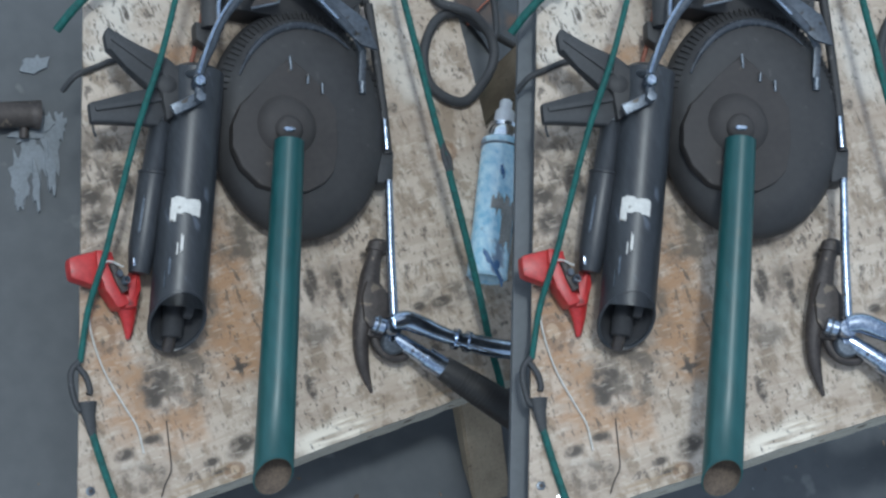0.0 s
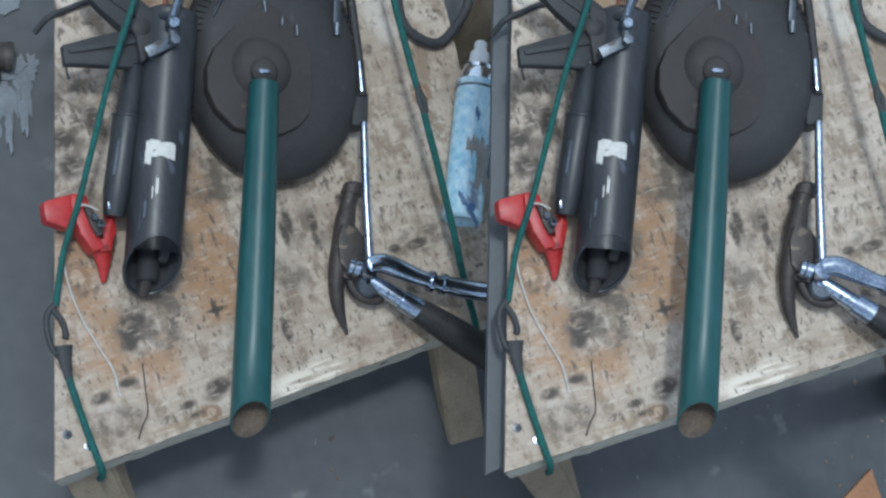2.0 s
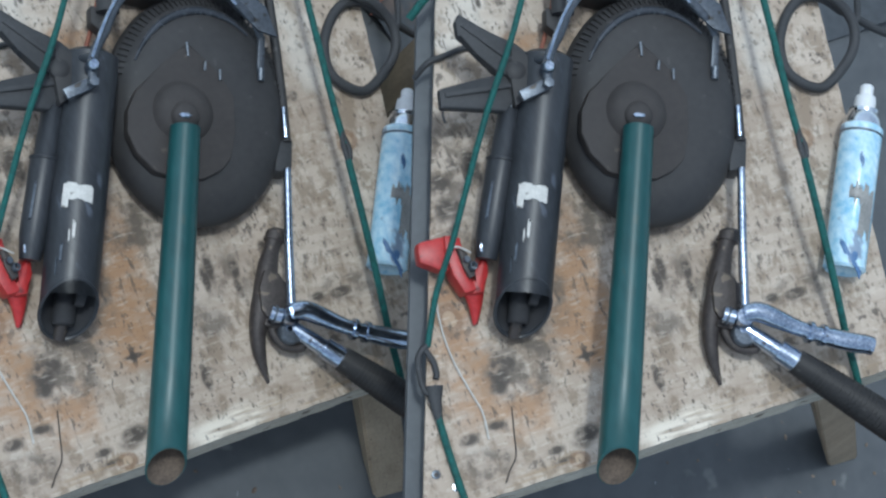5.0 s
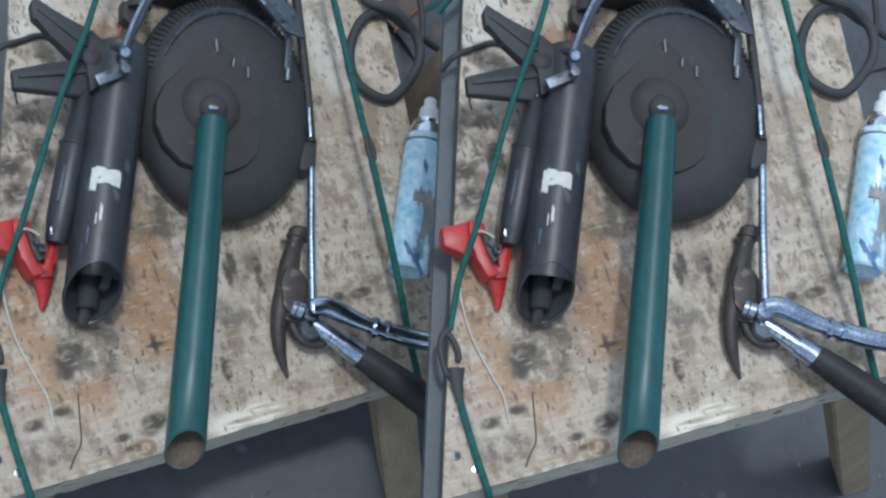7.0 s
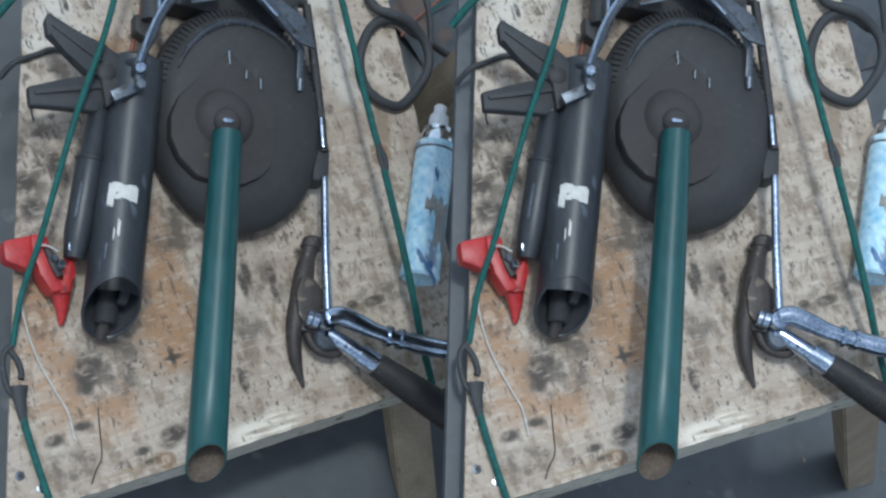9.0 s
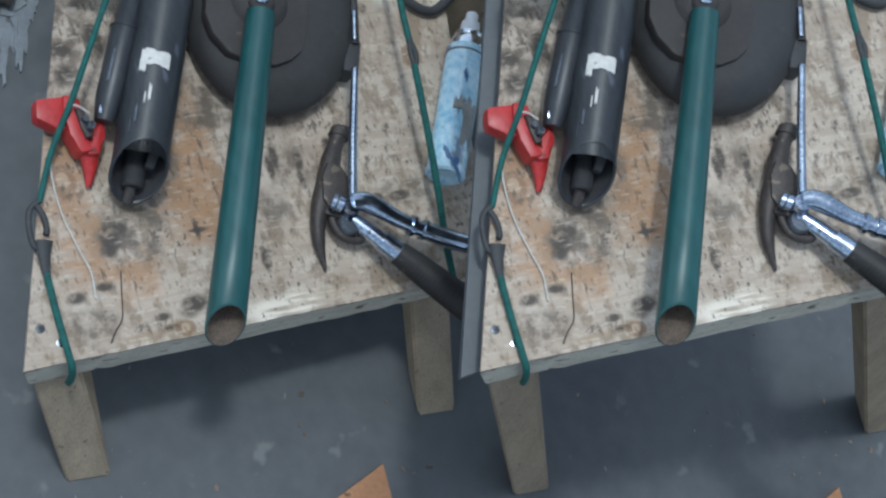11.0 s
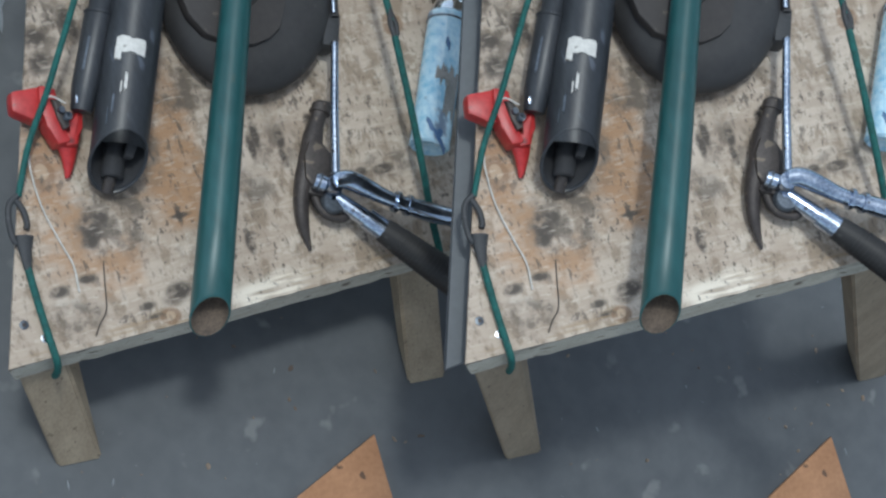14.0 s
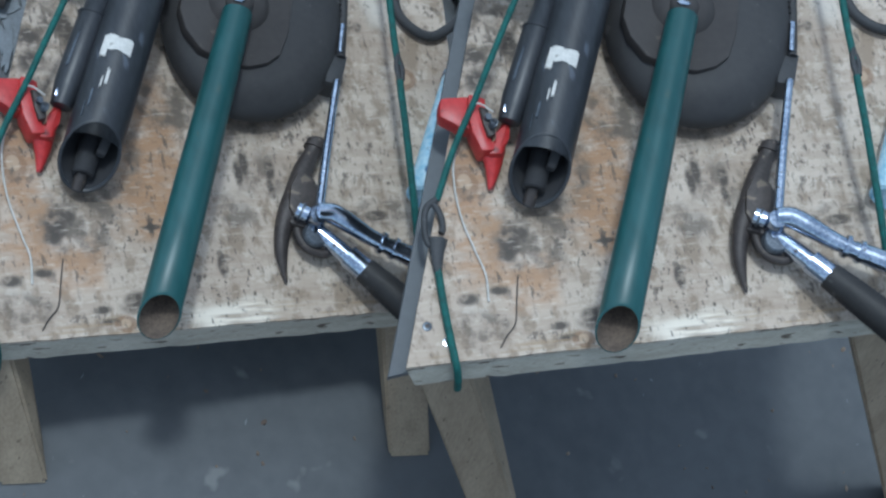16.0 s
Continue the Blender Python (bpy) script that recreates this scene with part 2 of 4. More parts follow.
IRON = material("dark_forged_iron", (0.040, 0.033, 0.031), (0.078, 0.066, 0.060), 26, 0.55, metal=0.3, fleck=(0.16, 0.13, 0.10), fleck_scale=70)
RED = material("red_plastic", (0.33, 0.016, 0.018), (0.52, 0.040, 0.038), 20, 0.42, bump=0.06, fleck=(0.16, 0.025, 0.025), fleck_scale=46, fleck_amount=0.64)
CORD = material("green_bungee_weave", (0.005, 0.052, 0.046), (0.013, 0.118, 0.102), 120, 0.75, bump=0.4)
STRING = material("white_string", (0.42, 0.40, 0.36), (0.62, 0.60, 0.56), 120, 0.8)
PAPER = material("torn_white_label", (0.48, 0.47, 0.44), (0.68, 0.66, 0.62), 40, 0.8, fleck=(0.25, 0.23, 0.2), fleck_scale=70)
# the can's print, with the blue of the skylight on it put into the colour
CAN_BODY = material("sky_tinted_can_print", (0.26, 0.54, 0.74), (0.74, 0.91, 0.98), 13, 0.2, metal=0.0, bump=0.02, fleck=(0.26, 0.33, 0.42), fleck_scale=26, fleck_amount=0.62, coat=0.6, stretch=(1.4, 0.8, 1))
INK = material("blue_ink", (0.06, 0.13, 0.26), (0.12, 0.22, 0.40), 40, 0.4)
CAN_DOME = material("can_dome_metal", (0.62, 0.66, 0.72), (0.80, 0.84, 0.88), 40, 0.2, metal=1.0, bump=0.02)
# a darker black for the thick tube's inside and the parts in its mouth
BORE_BLACK = material("dark_bore_black", (0.018, 0.018, 0.020), (0.036, 0.036, 0.039), 30, 0.8)
GRIP = material("worn_grip_rubber", (0.012, 0.011, 0.011), (0.026, 0.024, 0.023), 30, 0.6, fleck=(0.06, 0.057, 0.054), fleck_scale=60, fleck_amount=0.66)
WHITE = material("white_plastic", (0.66, 0.68, 0.70), (0.80, 0.81, 0.82), 40, 0.45)
CARD = material("orange_brown_board", (0.30, 0.15, 0.075), (0.42, 0.225, 0.12), 16, 0.85, fleck=(0.12, 0.07, 0.045), fleck_scale=50, fleck_amount=0.63)
TAN = material("tan_print", (0.20, 0.20, 0.19), (0.34, 0.33, 0.31), 40, 0.4)
COPPER = material("red_brown_wire", (0.16, 0.05, 0.03), (0.26, 0.09, 0.05), 60, 0.6)


# ---- mesh helpers ----
def part(name, bm, mat, parent=None, label="", smooth=True):
    """Links a bmesh as one mesh object under a thing or a part. Meshes are in bench coordinates, shifted to the thing's base."""
    me = bpy.data.meshes.new(name)
    base = parent
    while base is not None and base.parent is not None:
        base = base.parent
    if base is not None:
        bmesh.ops.translate(bm, verts=bm.verts, vec=-Vector(base["base"]))
    bmesh.ops.recalc_face_normals(bm, faces=bm.faces)
    bm.to_mesh(me)
    bm.free()
    me.materials.append(mat)
    if smooth:
        me.shade_smooth()
        me.set_sharp_from_angle(angle=radians(48))
    ob = new(name, me)
    ob.parent = parent
    return tagged(ob, label)


BENCH_A = pose(-0.2049, 0.1001, 0.2043, 1.149, 4.674, 0.0)
BENCH_B = pose(0.1764, -0.0608, 0.4725, -2.39, -8.854, -3.475) @ Matrix.Scale(0.9281, 4)
A_TO_B = BENCH_B @ BENCH_A.inverted()
on_bench = []


def thing(name, base, label, category, group="", frame_m=None):
    """An empty at the base of a thing, in the coordinates of the first bench."""
    ob = new(name)
    ob.empty_display_size = 0.03
    ob["base"] = base
    ob.matrix_basis = (BENCH_A if frame_m is None else frame_m) @ Matrix.Translation(base)
    if frame_m is None:
        on_bench.append(ob)
    return tagged(ob, label, category, group or category + "s on the benches")


def spline(points, steps=8, closed=False):
    """Catmull-Rom points through the given ones."""
    p = [Vector(q) for q in points]
    n = len(p)
    out = []
    for i in range(n if closed else n - 1):
        a = p[(i - 1) % n] if closed or i > 0 else p[0] * 2 - p[1]
        b, c = p[i], p[(i + 1) % n]
        d = p[(i + 2) % n] if closed or i + 2 < n else p[-1] * 2 - p[-2]
        for k in range(steps):
            t = k / steps
            out.append(0.5 * (2 * b + (c - a) * t + (2 * a - 5 * b + 4 * c - d) * t * t + (3 * b - a - 3 * c + d) * t ** 3))
    if not closed:
        out.append(p[-1])
    return out


def sweep(path, radius, seg=10, closed=False, flat=1.0, caps=True):
    """A round (or flattened) rod along a path; radius is a number or a function of 0..1."""
    bm = bmesh.new()
    rings = []
    n = len(path)
    up = Vector((0, 0, 1))
    for i, q in enumerate(path):
        a = path[(i - 1) % n] if closed or i else path[0]
        b = path[(i + 1) % n] if closed or i < n - 1 else path[-1]
        d = (Vector(b) - Vector(a)).normalized()
        side = d.cross(up)
        side = side.normalized() if side.length > 1e-4 else Vector((1, 0, 0))
        top = side.cross(d)
        r = radius(i / max(1, n - 1)) if callable(radius) else radius
        rings.append([bm.verts.new(Vector(q) + side * (r * math.cos(w)) + top * (r * flat * math.sin(w)))
                      for w in (2 * math.pi * k / seg for k in range(seg))])
    for i in range(n if closed else n - 1):
        u, v = rings[i], rings[(i + 1) % n]
        for k in range(seg):
            bm.faces.new((u[k], u[(k + 1) % seg], v[(k + 1) % seg], v[k]))
    if caps and not closed:
        bm.faces.new(rings[0][::-1])
        bm.faces.new(rings[-1])
    return bm


def lathe(profile, seg=40, m=None):
    """Turns (radius, height) pairs about z, then applies the matrix m."""
    bm = bmesh.new()
    rings = [[bm.verts.new((r * math.cos(2 * math.pi * k / seg), r * math.sin(2 * math.pi * k / seg), z)) for k in range(seg)]
             for r, z in profile]
    for u, v in zip(rings, rings[1:]):
        for k in range(seg):
            bm.faces.new((u[k], u[(k + 1) % seg], v[(k + 1) % seg], v[k]))
    if profile[0][0] > 1e-5:
        bm.faces.new(rings[0][::-1])
    bm.faces.new(rings[-1])
    bmesh.ops.remove_doubles(bm, verts=bm.verts, dist=1e-6)
    if m is not None:
        bm.transform(m)
    return bm


def slab(corners, z0, z1, bevel=0.0):
    """A prism over a plan polygon."""
    bm = bmesh.new()
    lo = [bm.verts.new((x, y, z0)) for x, y in corners]
    hi = [bm.verts.new((x, y, z1)) for x, y in corners]
    n = len(corners)
    bm.faces.new(lo[::-1])
    bm.faces.new(hi)
    for k in range(n):
        bm.faces.new((lo[k], lo[(k + 1) % n], hi[(k + 1) % n], hi[k]))
    if bevel:
        bmesh.ops.bevel(bm, geom=list(bm.edges), offset=bevel, segments=2, affect='EDGES', profile=0.6)
    return bm


def along(p0, p1):
    """A matrix that takes z to the way from p0 to p1 and the origin to p0."""
    d = Vector(p1) - Vector(p0)
    return Matrix.Translation(p0) @ d.to_track_quat('Z', 'Y').to_matrix().to_4x4()


def bar(p0, p1, width, height, width_end=None, bevel=0.002):
    """A flat bar from p0 to p1, tapering to width_end, its height along the bench's z."""
    a, b = Vector(p0), Vector(p1)
    side = (b - a).cross(Vector((0, 0, 1))).normalized()
    we = width if width_end is None else width_end
    bm = bmesh.new()
    v = []
    for q, w in ((a, width), (b, we)):
        for s, h in ((-1, -1), (1, -1), (1, 1), (-1, 1)):
            v.append(bm.verts.new(q + side * (s * w / 2) + Vector((0, 0, h * height / 2))))
    for f in ((0, 1, 2, 3), (7, 6, 5, 4), (0, 4, 5, 1), (1, 5, 6, 2), (2, 6, 7, 3), (3, 7, 4, 0)):
        bm.faces.new([v[k] for k in f])
    bmesh.ops.bevel(bm, geom=list(bm.edges), offset=bevel, segments=2, affect='EDGES', profile=0.6)
    return bm


# ---- ground ----
ground_bm = bmesh.new()
bmesh.ops.create_grid(ground_bm, x_segments=40, y_segments=40, size=30)
ground = part("ground", ground_bm, FLOOR)
tagged(ground, "blue-grey painted concrete floor, stained and worn", "floor", kind="structure")

# ---- the two workbenches ----
BOARD = ((0.0, 0.012), (0.625, 0.004), (0.718, 0.680), (0.243, 0.662))
THICK = 0.034


def workbench(m, feet, backs):
    b = new("work_bench")
    b["base"] = (0, 0, 0)
    b.empty_display_size = 0.05
    b.matrix_basis = m
    tagged(b, "low workbench, stained weathered plywood top on timber legs", "workbench", "workbenches")
    rng = random.Random(5)
    ring = []
    for (x0, y0), (x1, y1) in zip(BOARD, BOARD[1:] + BOARD[:1]):
        for k in range(40):
            t = k / 40
            j = rng.uniform(-0.0006, 0.0006) if k else 0
            ring.append((x0 + (x1 - x0) * t + j, y0 + (y1 - y0) * t + j))
    part("tabletop", slab(ring, -0.004, 0.0), PLY, b, smooth=False)
    # the layers below the face: sawn aslant at the front, undercut along the left side
    bm = bmesh.new()
    hi, lo = [], []
    for k, (x, y) in enumerate(ring):
        front, left = k <= 40, k >= 120
        hi.append(bm.verts.new((x * 0.9985 + 0.0004 + (0.004 if left else 0), y * 0.9985 + 0.0004, -0.0042)))
        lo.append(bm.verts.new((x + (0.013 if left or k == 0 else 0), y - (0.008 + rng.uniform(0, 0.0012) if front else 0), -THICK)))
    bm.faces.new(hi)
    bm.faces.new(lo[::-1])
    for k in range(len(ring)):
        q = (k + 1) % len(ring)
        bm.faces.new((lo[k], lo[q], hi[q], hi[k]))
    part("tabletop_edge", bm, PLY_EDGE, b, "grey layered plywood edge", smooth=False)
    inv = m.inverted()
    tops = ((0.016, 0.014), (0.512, 0.008), (0.50, 0.58), (0.34, 0.58))
    for (tx, ty), foot in zip(tops, feet + backs):
        bm = bmesh.new()
        w = 0.058
        hi = [bm.verts.new((tx + dx + 0.34 * dy * (tx < 0.1), ty + dy, -THICK - 0.0002)) for dx, dy in ((0, 0), (w, 0), (w, w), (0, w))]
        fw = Vector(foot)
        lo = [bm.verts.new(inv @ (fw + Vector((dx, dy, 0)))) for dx, dy in ((0, 0), (w * 0.92, -0.006), (w * 0.96, w * 0.9), (0.006, w))]
        bm.faces.new(hi)
        bm.faces.new(lo[::-1])
        for k in range(4):
            bm.faces.new((lo[k], lo[(k + 1) % 4], hi[(k + 1) % 4], hi[k]))
        bmesh.ops.bevel(bm, geom=list(bm.edges), offset=0.003, segments=2, affect='EDGES')
        part("leg", bm, TIMBER, b, "sawn timber leg", smooth=False)
    for x, y, mat in ((0.030, 0.054, STEEL), (0.048, 0.034, CAN_DOME)):
        screw = part("screw", lathe(((0.0052, 0.0), (0.0052, 0.0012), (0.0034, 0.0016), (0.0, 0.0016)), 14, Matrix.Translation((x, y, 0.0))), mat, b, "bluish steel screw head")
        part("recess", lathe(((0.0026, 0.0012), (0.0026, 0.0020), (0.0, 0.0021)), 6, Matrix.Translation((x, y, 0.0))), IRON, screw, "dark drive recess")
    return b


def drop(m, x, y):
    q = m @ Vector((x, y, 0))
    return (q.x, q.y, 0.0)


bench_a = workbench(BENCH_A, [(-0.141, 0.009, 0), (0.322, -0.030, 0)], [drop(BENCH_A, 0.47, 0.56), drop(BENCH_A, 0.32, 0.56)])
bench_b = workbench(BENCH_B, [(0.418, -0.163, 0), (0.998, -0.232, 0)], [drop(BENCH_B, 0.47, 0.56), drop(BENCH_B, 0.34, 0.56)])

# an added sheet under the second top that stands in for a strip of floor
panel = thing("floor_strip_sheet", (0, 0, -0.04), "added blue-grey sheet beneath the plywood top, standing in for a strip of floor", "panel", frame_m=BENCH_B)
part("sheet", slab(((-0.013, 0.016), (0.30, 0.05), (0.45, 0.60), (0.223, 0.650)), -0.0445, -THICK - 0.0005, 0.001), FLOOR_STRIP, panel)
part("lip", slab(((-0.0125, 0.017), (-0.008, 0.017), (0.227, 0.645), (0.2235, 0.645)), -0.0475, -0.0447, 0.0006), FLOOR_STRIP, panel, "lower lip of the added sheet")


# ---- things on the bench ----
def mitre(bm, m, k, reach, shift=(0, 0, 0)):
    """Cuts the near end of a tube aslant: the lower lip stands forward, the upper lip back."""
    inv = m.inverted()
    up = (inv.to_3x3() @ Vector((0, 0, 1)))
    up = Vector((up.x, up.y, 0)).normalized()
    for v in bm.verts:
        q = inv @ v.co
        if q.z < reach:
            q.z += k * Vector((q.x, q.y, 0)).dot(up)
            v.co = m @ q
    return bm


def open_end(ob, m, far=0.02):
    """Takes away the cap at the near end of a turned part."""
    base = ob.parent
    bm = bmesh.new()
    bm.from_mesh(ob.data)
    inv = m.inverted()
    bmesh.ops.delete(bm, geom=[f for f in bm.faces if len(f.verts) > 8 and (inv @ (f.calc_center_median() + Vector(base["base"]))).z < far], context='FACES_ONLY')
    bm.to_mesh(ob.data)
    bm.free()
    return ob


def wrap(name, m, r, z0, z1, a0, a1, lift, mat, owner, label="", seed=1, jag=0.0025, lean=0.0):
    """A thin patch that lies round a cylinder, with torn ends."""
    bm = bmesh.new()
    rng = random.Random(seed)
    n_z, n_a = 6, 12
    jz = [[rng.uniform(-jag, jag) for _ in range(n_a + 1)] for _ in range(2)]
    shells = []
    for rad in (r + lift, r - 0.001):
        rows_ = []
        for i in range(n_z + 1):
            z = z0 + (z1 - z0) * i / n_z
            rows_.append([bm.verts.new(m @ Vector((rad * math.cos(w), rad * math.sin(w), z + lean * (w - a0) + (jz[0][k] if i == 0 else jz[1][k] if i == n_z else 0))))
                          for k, w in enumerate(a0 + (a1 - a0) * k / n_a for k in range(n_a + 1))])
        for u, v in zip(rows_, rows_[1:]):
            for k in range(n_a):
                bm.faces.new((u[k], u[k + 1], v[k + 1], v[k]))
        shells.append(rows_)
    loop = lambda g: g[0] + [q[-1] for q in g[1:]] + g[-1][-2::-1] + [q[0] for q in g[-2:0:-1]]
    lo, hi = loop(shells[0]), loop(shells[1])
    for k in range(len(lo)):
        bm.faces.new((lo[k], lo[(k + 1) % len(lo)], hi[(k + 1) % len(lo)], hi[k]))
    return part(name, bm, mat, owner, label)


def top_angle(m):
    up = m.inverted().to_3x3() @ Vector((0, 0, 1))
    return math.atan2(up.y, up.x)


def green_pipe():
    t = thing("green_pipe", (0.205, 0.0, 0), "green painted steel pipe with an open rusty end", "pipe")
    p0, p1 = Vector((0.2035, -0.001, 0.082)), Vector((0.364, 0.352, 0.080))
    m = along(p0, p1)
    ln = (p1 - p0).length
    r = 0.0222
    tube = part("tube", mitre(lathe(((r - 0.0022, 0.0), (r, 0.0012), (r * 0.965, ln * 0.25), (r * 0.92, ln * 0.5), (r * 0.85, ln * 0.75), (r * 0.78, ln), (r * 0.6, ln + 0.002)), 40, m), m, 0.85, 0.01), GREEN, t)
    open_end(tube, m)
    bore = lathe(((r - 0.0020, -0.0004), (r - 0.0028, 0.002), (r * 0.84, 0.12), (0.0, 0.121)), 36, m)
    bmesh.ops.delete(bore, geom=[f for f in bore.faces if len(f.verts) > 8 and (m.inverted() @ f.calc_center_median()).z < 0.01], context='FACES_ONLY')
    mitre(bore, m, 0.85, 0.01)
    part("bore", bore, RUST, t, "rusty brown inside of the pipe")


def drum():
    t = thing("drum_housing", (0.41, 0.375, 0), "black domed drum housing with a ribbed rim, lying on the plywood", "machine part")
    turn = Matrix.Translation((0.410, 0.380, 0)) @ Matrix.Rotation(radians(-23), 4, 'Z')
    sx, sy = 0.113, 0.143
    m = turn @ Matrix.Diagonal((sx, sy, 1, 1))
    shell = part("shell", lathe(((0.88, 0.014), (0.96, 0.015), (0.995, 0.018), (1.0, 0.025), (0.975, 0.033), (0.93, 0.0395), (0.88, 0.0445), (0.84, 0.048), (0.79, 0.0515),
                         (0.72, 0.0545), (0.5, 0.0585), (0.2, 0.060), (0.0, 0.060)), 80, m), BLACK, t)
    part("foot_ring", lathe(((0.66, 0.0), (0.70, 0.0), (0.70, 0.0145), (0.66, 0.0145)), 40, m), RUBBER, t)
    # raised cover with a straight cut side
    plate = [(0.412, 0.452), (0.386, 0.441), (0.360, 0.428), (0.331, 0.413), (0.312, 0.392), (0.303, 0.368), (0.305, 0.342), (0.318, 0.316), (0.342, 0.300),
             (0.372, 0.292), (0.396, 0.296), (0.413, 0.306), (0.430, 0.335), (0.444, 0.376), (0.438, 0.402), (0.428, 0.424)]
    cover = part("cover", slab(plate, 0.048, 0.0636, 0.003), COVER, t, "dusty dark brown cover plate")
    part("boss", lathe(((0.038, 0.0612), (0.034, 0.0685), (0.027, 0.0740), (0.018, 0.0785), (0.0, 0.0785)), 32, Matrix.Translation((0.376, 0.374, 0))), COVER, t, "low round boss in the cover")
    part("hub", lathe(((0.0165, 0.077), (0.0165, 0.081), (0.013, 0.085), (0.008, 0.0875), (0.0, 0.088)), 24, Matrix.Translation((0.370, 0.366, 0))), COVER, t)
    part("hub_nut", lathe(((0.0095, 0.084), (0.0095, 0.0905), (0.006, 0.0915), (0.0, 0.0915)), 6,
                          Matrix.Translation((0.3655, 0.364, 0)) @ Matrix.Rotation(radians(-18), 4, 'Z') @ Matrix.Diagonal((0.8, 0.36, 1, 1))), CHROME, t, "worn bright steel nut", smooth=False)
    # ribs round the far rim
    for k in range(46):
        w = radians(12 + k * 3.5)
        c = turn @ Vector((sx * 0.875 * math.cos(w), sy * 0.875 * math.sin(w), 0.0445))
        c2 = turn @ Vector((sx * 0.965 * math.cos(w), sy * 0.965 * math.sin(w), 0.0365))
        part("rib", bar(c, c2, 0.0022, 0.006, bevel=0.0005), BLACK, shell, smooth=False)
    arc = [turn @ Vector((sx * 0.80 * math.cos(radians(w)), sy * 0.80 * math.sin(radians(w)), 0.0525)) for w in range(55, 165, 5)]
    part("inner_ridge", sweep(arc, lambda u: 0.0014 + 0.0036 * math.sin(math.pi * min(1.0, u * 1.02)), 10), GLOSS, t, "glossy raised ridge")
    for x, y, ln in ((0.408, 0.444, 0.016), (0.422, 0.420, 0.010), (0.436, 0.405, 0.012)):
        part("rivet", sweep([(x - 0.002, y - ln / 2, 0.0643), (x + 0.002, y + ln / 2, 0.0655)], 0.0019, 8), STEEL, cover, "scuffed steel rivet")
    part("side_lug", slab([(0.493, 0.275), (0.473, 0.282), (0.491, 0.319), (0.510, 0.314)], 0.004, 0.040, 0.003), RUBBER, t, "black block on the rim")
    part("side_strip", sweep(spline([(0.548, 0.497, 0.040), (0.531, 0.426, 0.040), (0.513, 0.357, 0.040), (0.500, 0.312, 0.040)], 6), 0.006, 8), BLACK, t)
    part("latch", bar((0.490, 0.398, 0.057), (0.508, 0.440, 0.060), 0.009, 0.006), GREASED, t, "grey steel latch")
    part("latch_pin", sweep([(0.487, 0.388, 0.058), (0.492, 0.402, 0.060)], 0.0045, 8), STEEL, t)


def bracket():
    t = thing("wire_bracket", (0.42, 0.56, 0), "bent bright metal bracket standing behind the drum", "bracket")
    part("left_arm", sweep(spline([(0.266, 0.421, 0.106), (0.279, 0.452, 0.105), (0.305, 0.478, 0.098), (0.332, 0.507, 0.092), (0.370, 0.533, 0.092), (0.408, 0.558, 0.091), (0.421, 0.568, 0.090)], 6), 0.0056, 10, flat=0.7), GREASED, t)
    part("left_edge", sweep(spline([(0.274, 0.448, 0.110), (0.300, 0.480, 0.104), (0.330, 0.510, 0.097), (0.368, 0.538, 0.097), (0.410, 0.564, 0.096)], 6), 0.0024, 8), CHROME, t, "bright worn edge")
    part("right_arm", sweep(spline([(0.421, 0.568, 0.090), (0.432, 0.556, 0.090), (0.462, 0.511, 0.085), (0.494, 0.463, 0.075), (0.508, 0.436, 0.058)], 6), 0.0052, 10, flat=0.6), GREASED, t)
    part("right_edge", sweep(spline([(0.424, 0.560, 0.095), (0.452, 0.520, 0.091), (0.478, 0.478, 0.084)], 6), 0.0022, 8), CHROME, t, "bright worn edge")
    part("eye", sweep(spline([(0.412, 0.563, 0.092), (0.421, 0.577, 0.092), (0.431, 0.566, 0.092), (0.421, 0.555, 0.092)], 6, True), 0.0036, 8, True), STEEL, t)
    part("plate", slab([(0.386, 0.522), (0.436, 0.560), (0.423, 0.521)], 0.058, 0.062, 0.001), IRON, t)
    part("plate_rim", sweep([(0.436, 0.562, 0.063), (0.428, 0.536, 0.063), (0.423, 0.519, 0.063), (0.386, 0.520, 0.063)], 0.0018, 6), STEEL, t)
    part("web", slab([(0.440, 0.549), (0.462, 0.545), (0.520, 0.470), (0.520, 0.430), (0.500, 0.443)], 0.070, 0.0745, 0.0015), GREASED, t, "flat grey steel web")
    part("upper_rod", sweep(spline([(0.421, 0.568, 0.090), (0.424, 0.590, 0.088), (0.428, 0.612, 0.086), (0.430, 0.640, 0.080)], 5), 0.0028, 8), STEEL, t)
    part("side_rod", sweep(spline([(0.328, 0.500, 0.088), (0.340, 0.530, 0.084), (0.366, 0.572, 0.080), (0.388, 0.635, 0.075)], 5), 0.0033, 8), CHROME, t)
    part("nut", lathe(((0.008, 0.0), (0.008, 0.014), (0.005, 0.017), (0.0, 0.017)), 6, Matrix.Translation((0.272, 0.440, 0.100))), CHROME, t, "bright hexagon nut")
    part("nut", lathe(((0.006, 0.0), (0.006, 0.012), (0.0, 0.013)), 6, Matrix.Translation((0.266, 0.422, 0.102))), STEEL, t)
    part("foot", bar((0.421, 0.572, 0.0), (0.421, 0.568, 0.09), 0.012, 0.006), STEEL, t)
    part("foot", sweep([(0.262, 0.470, 0.0), (0.266, 0.462, 0.07), (0.276, 0.450, 0.104)], 0.005, 8), STEEL, t)


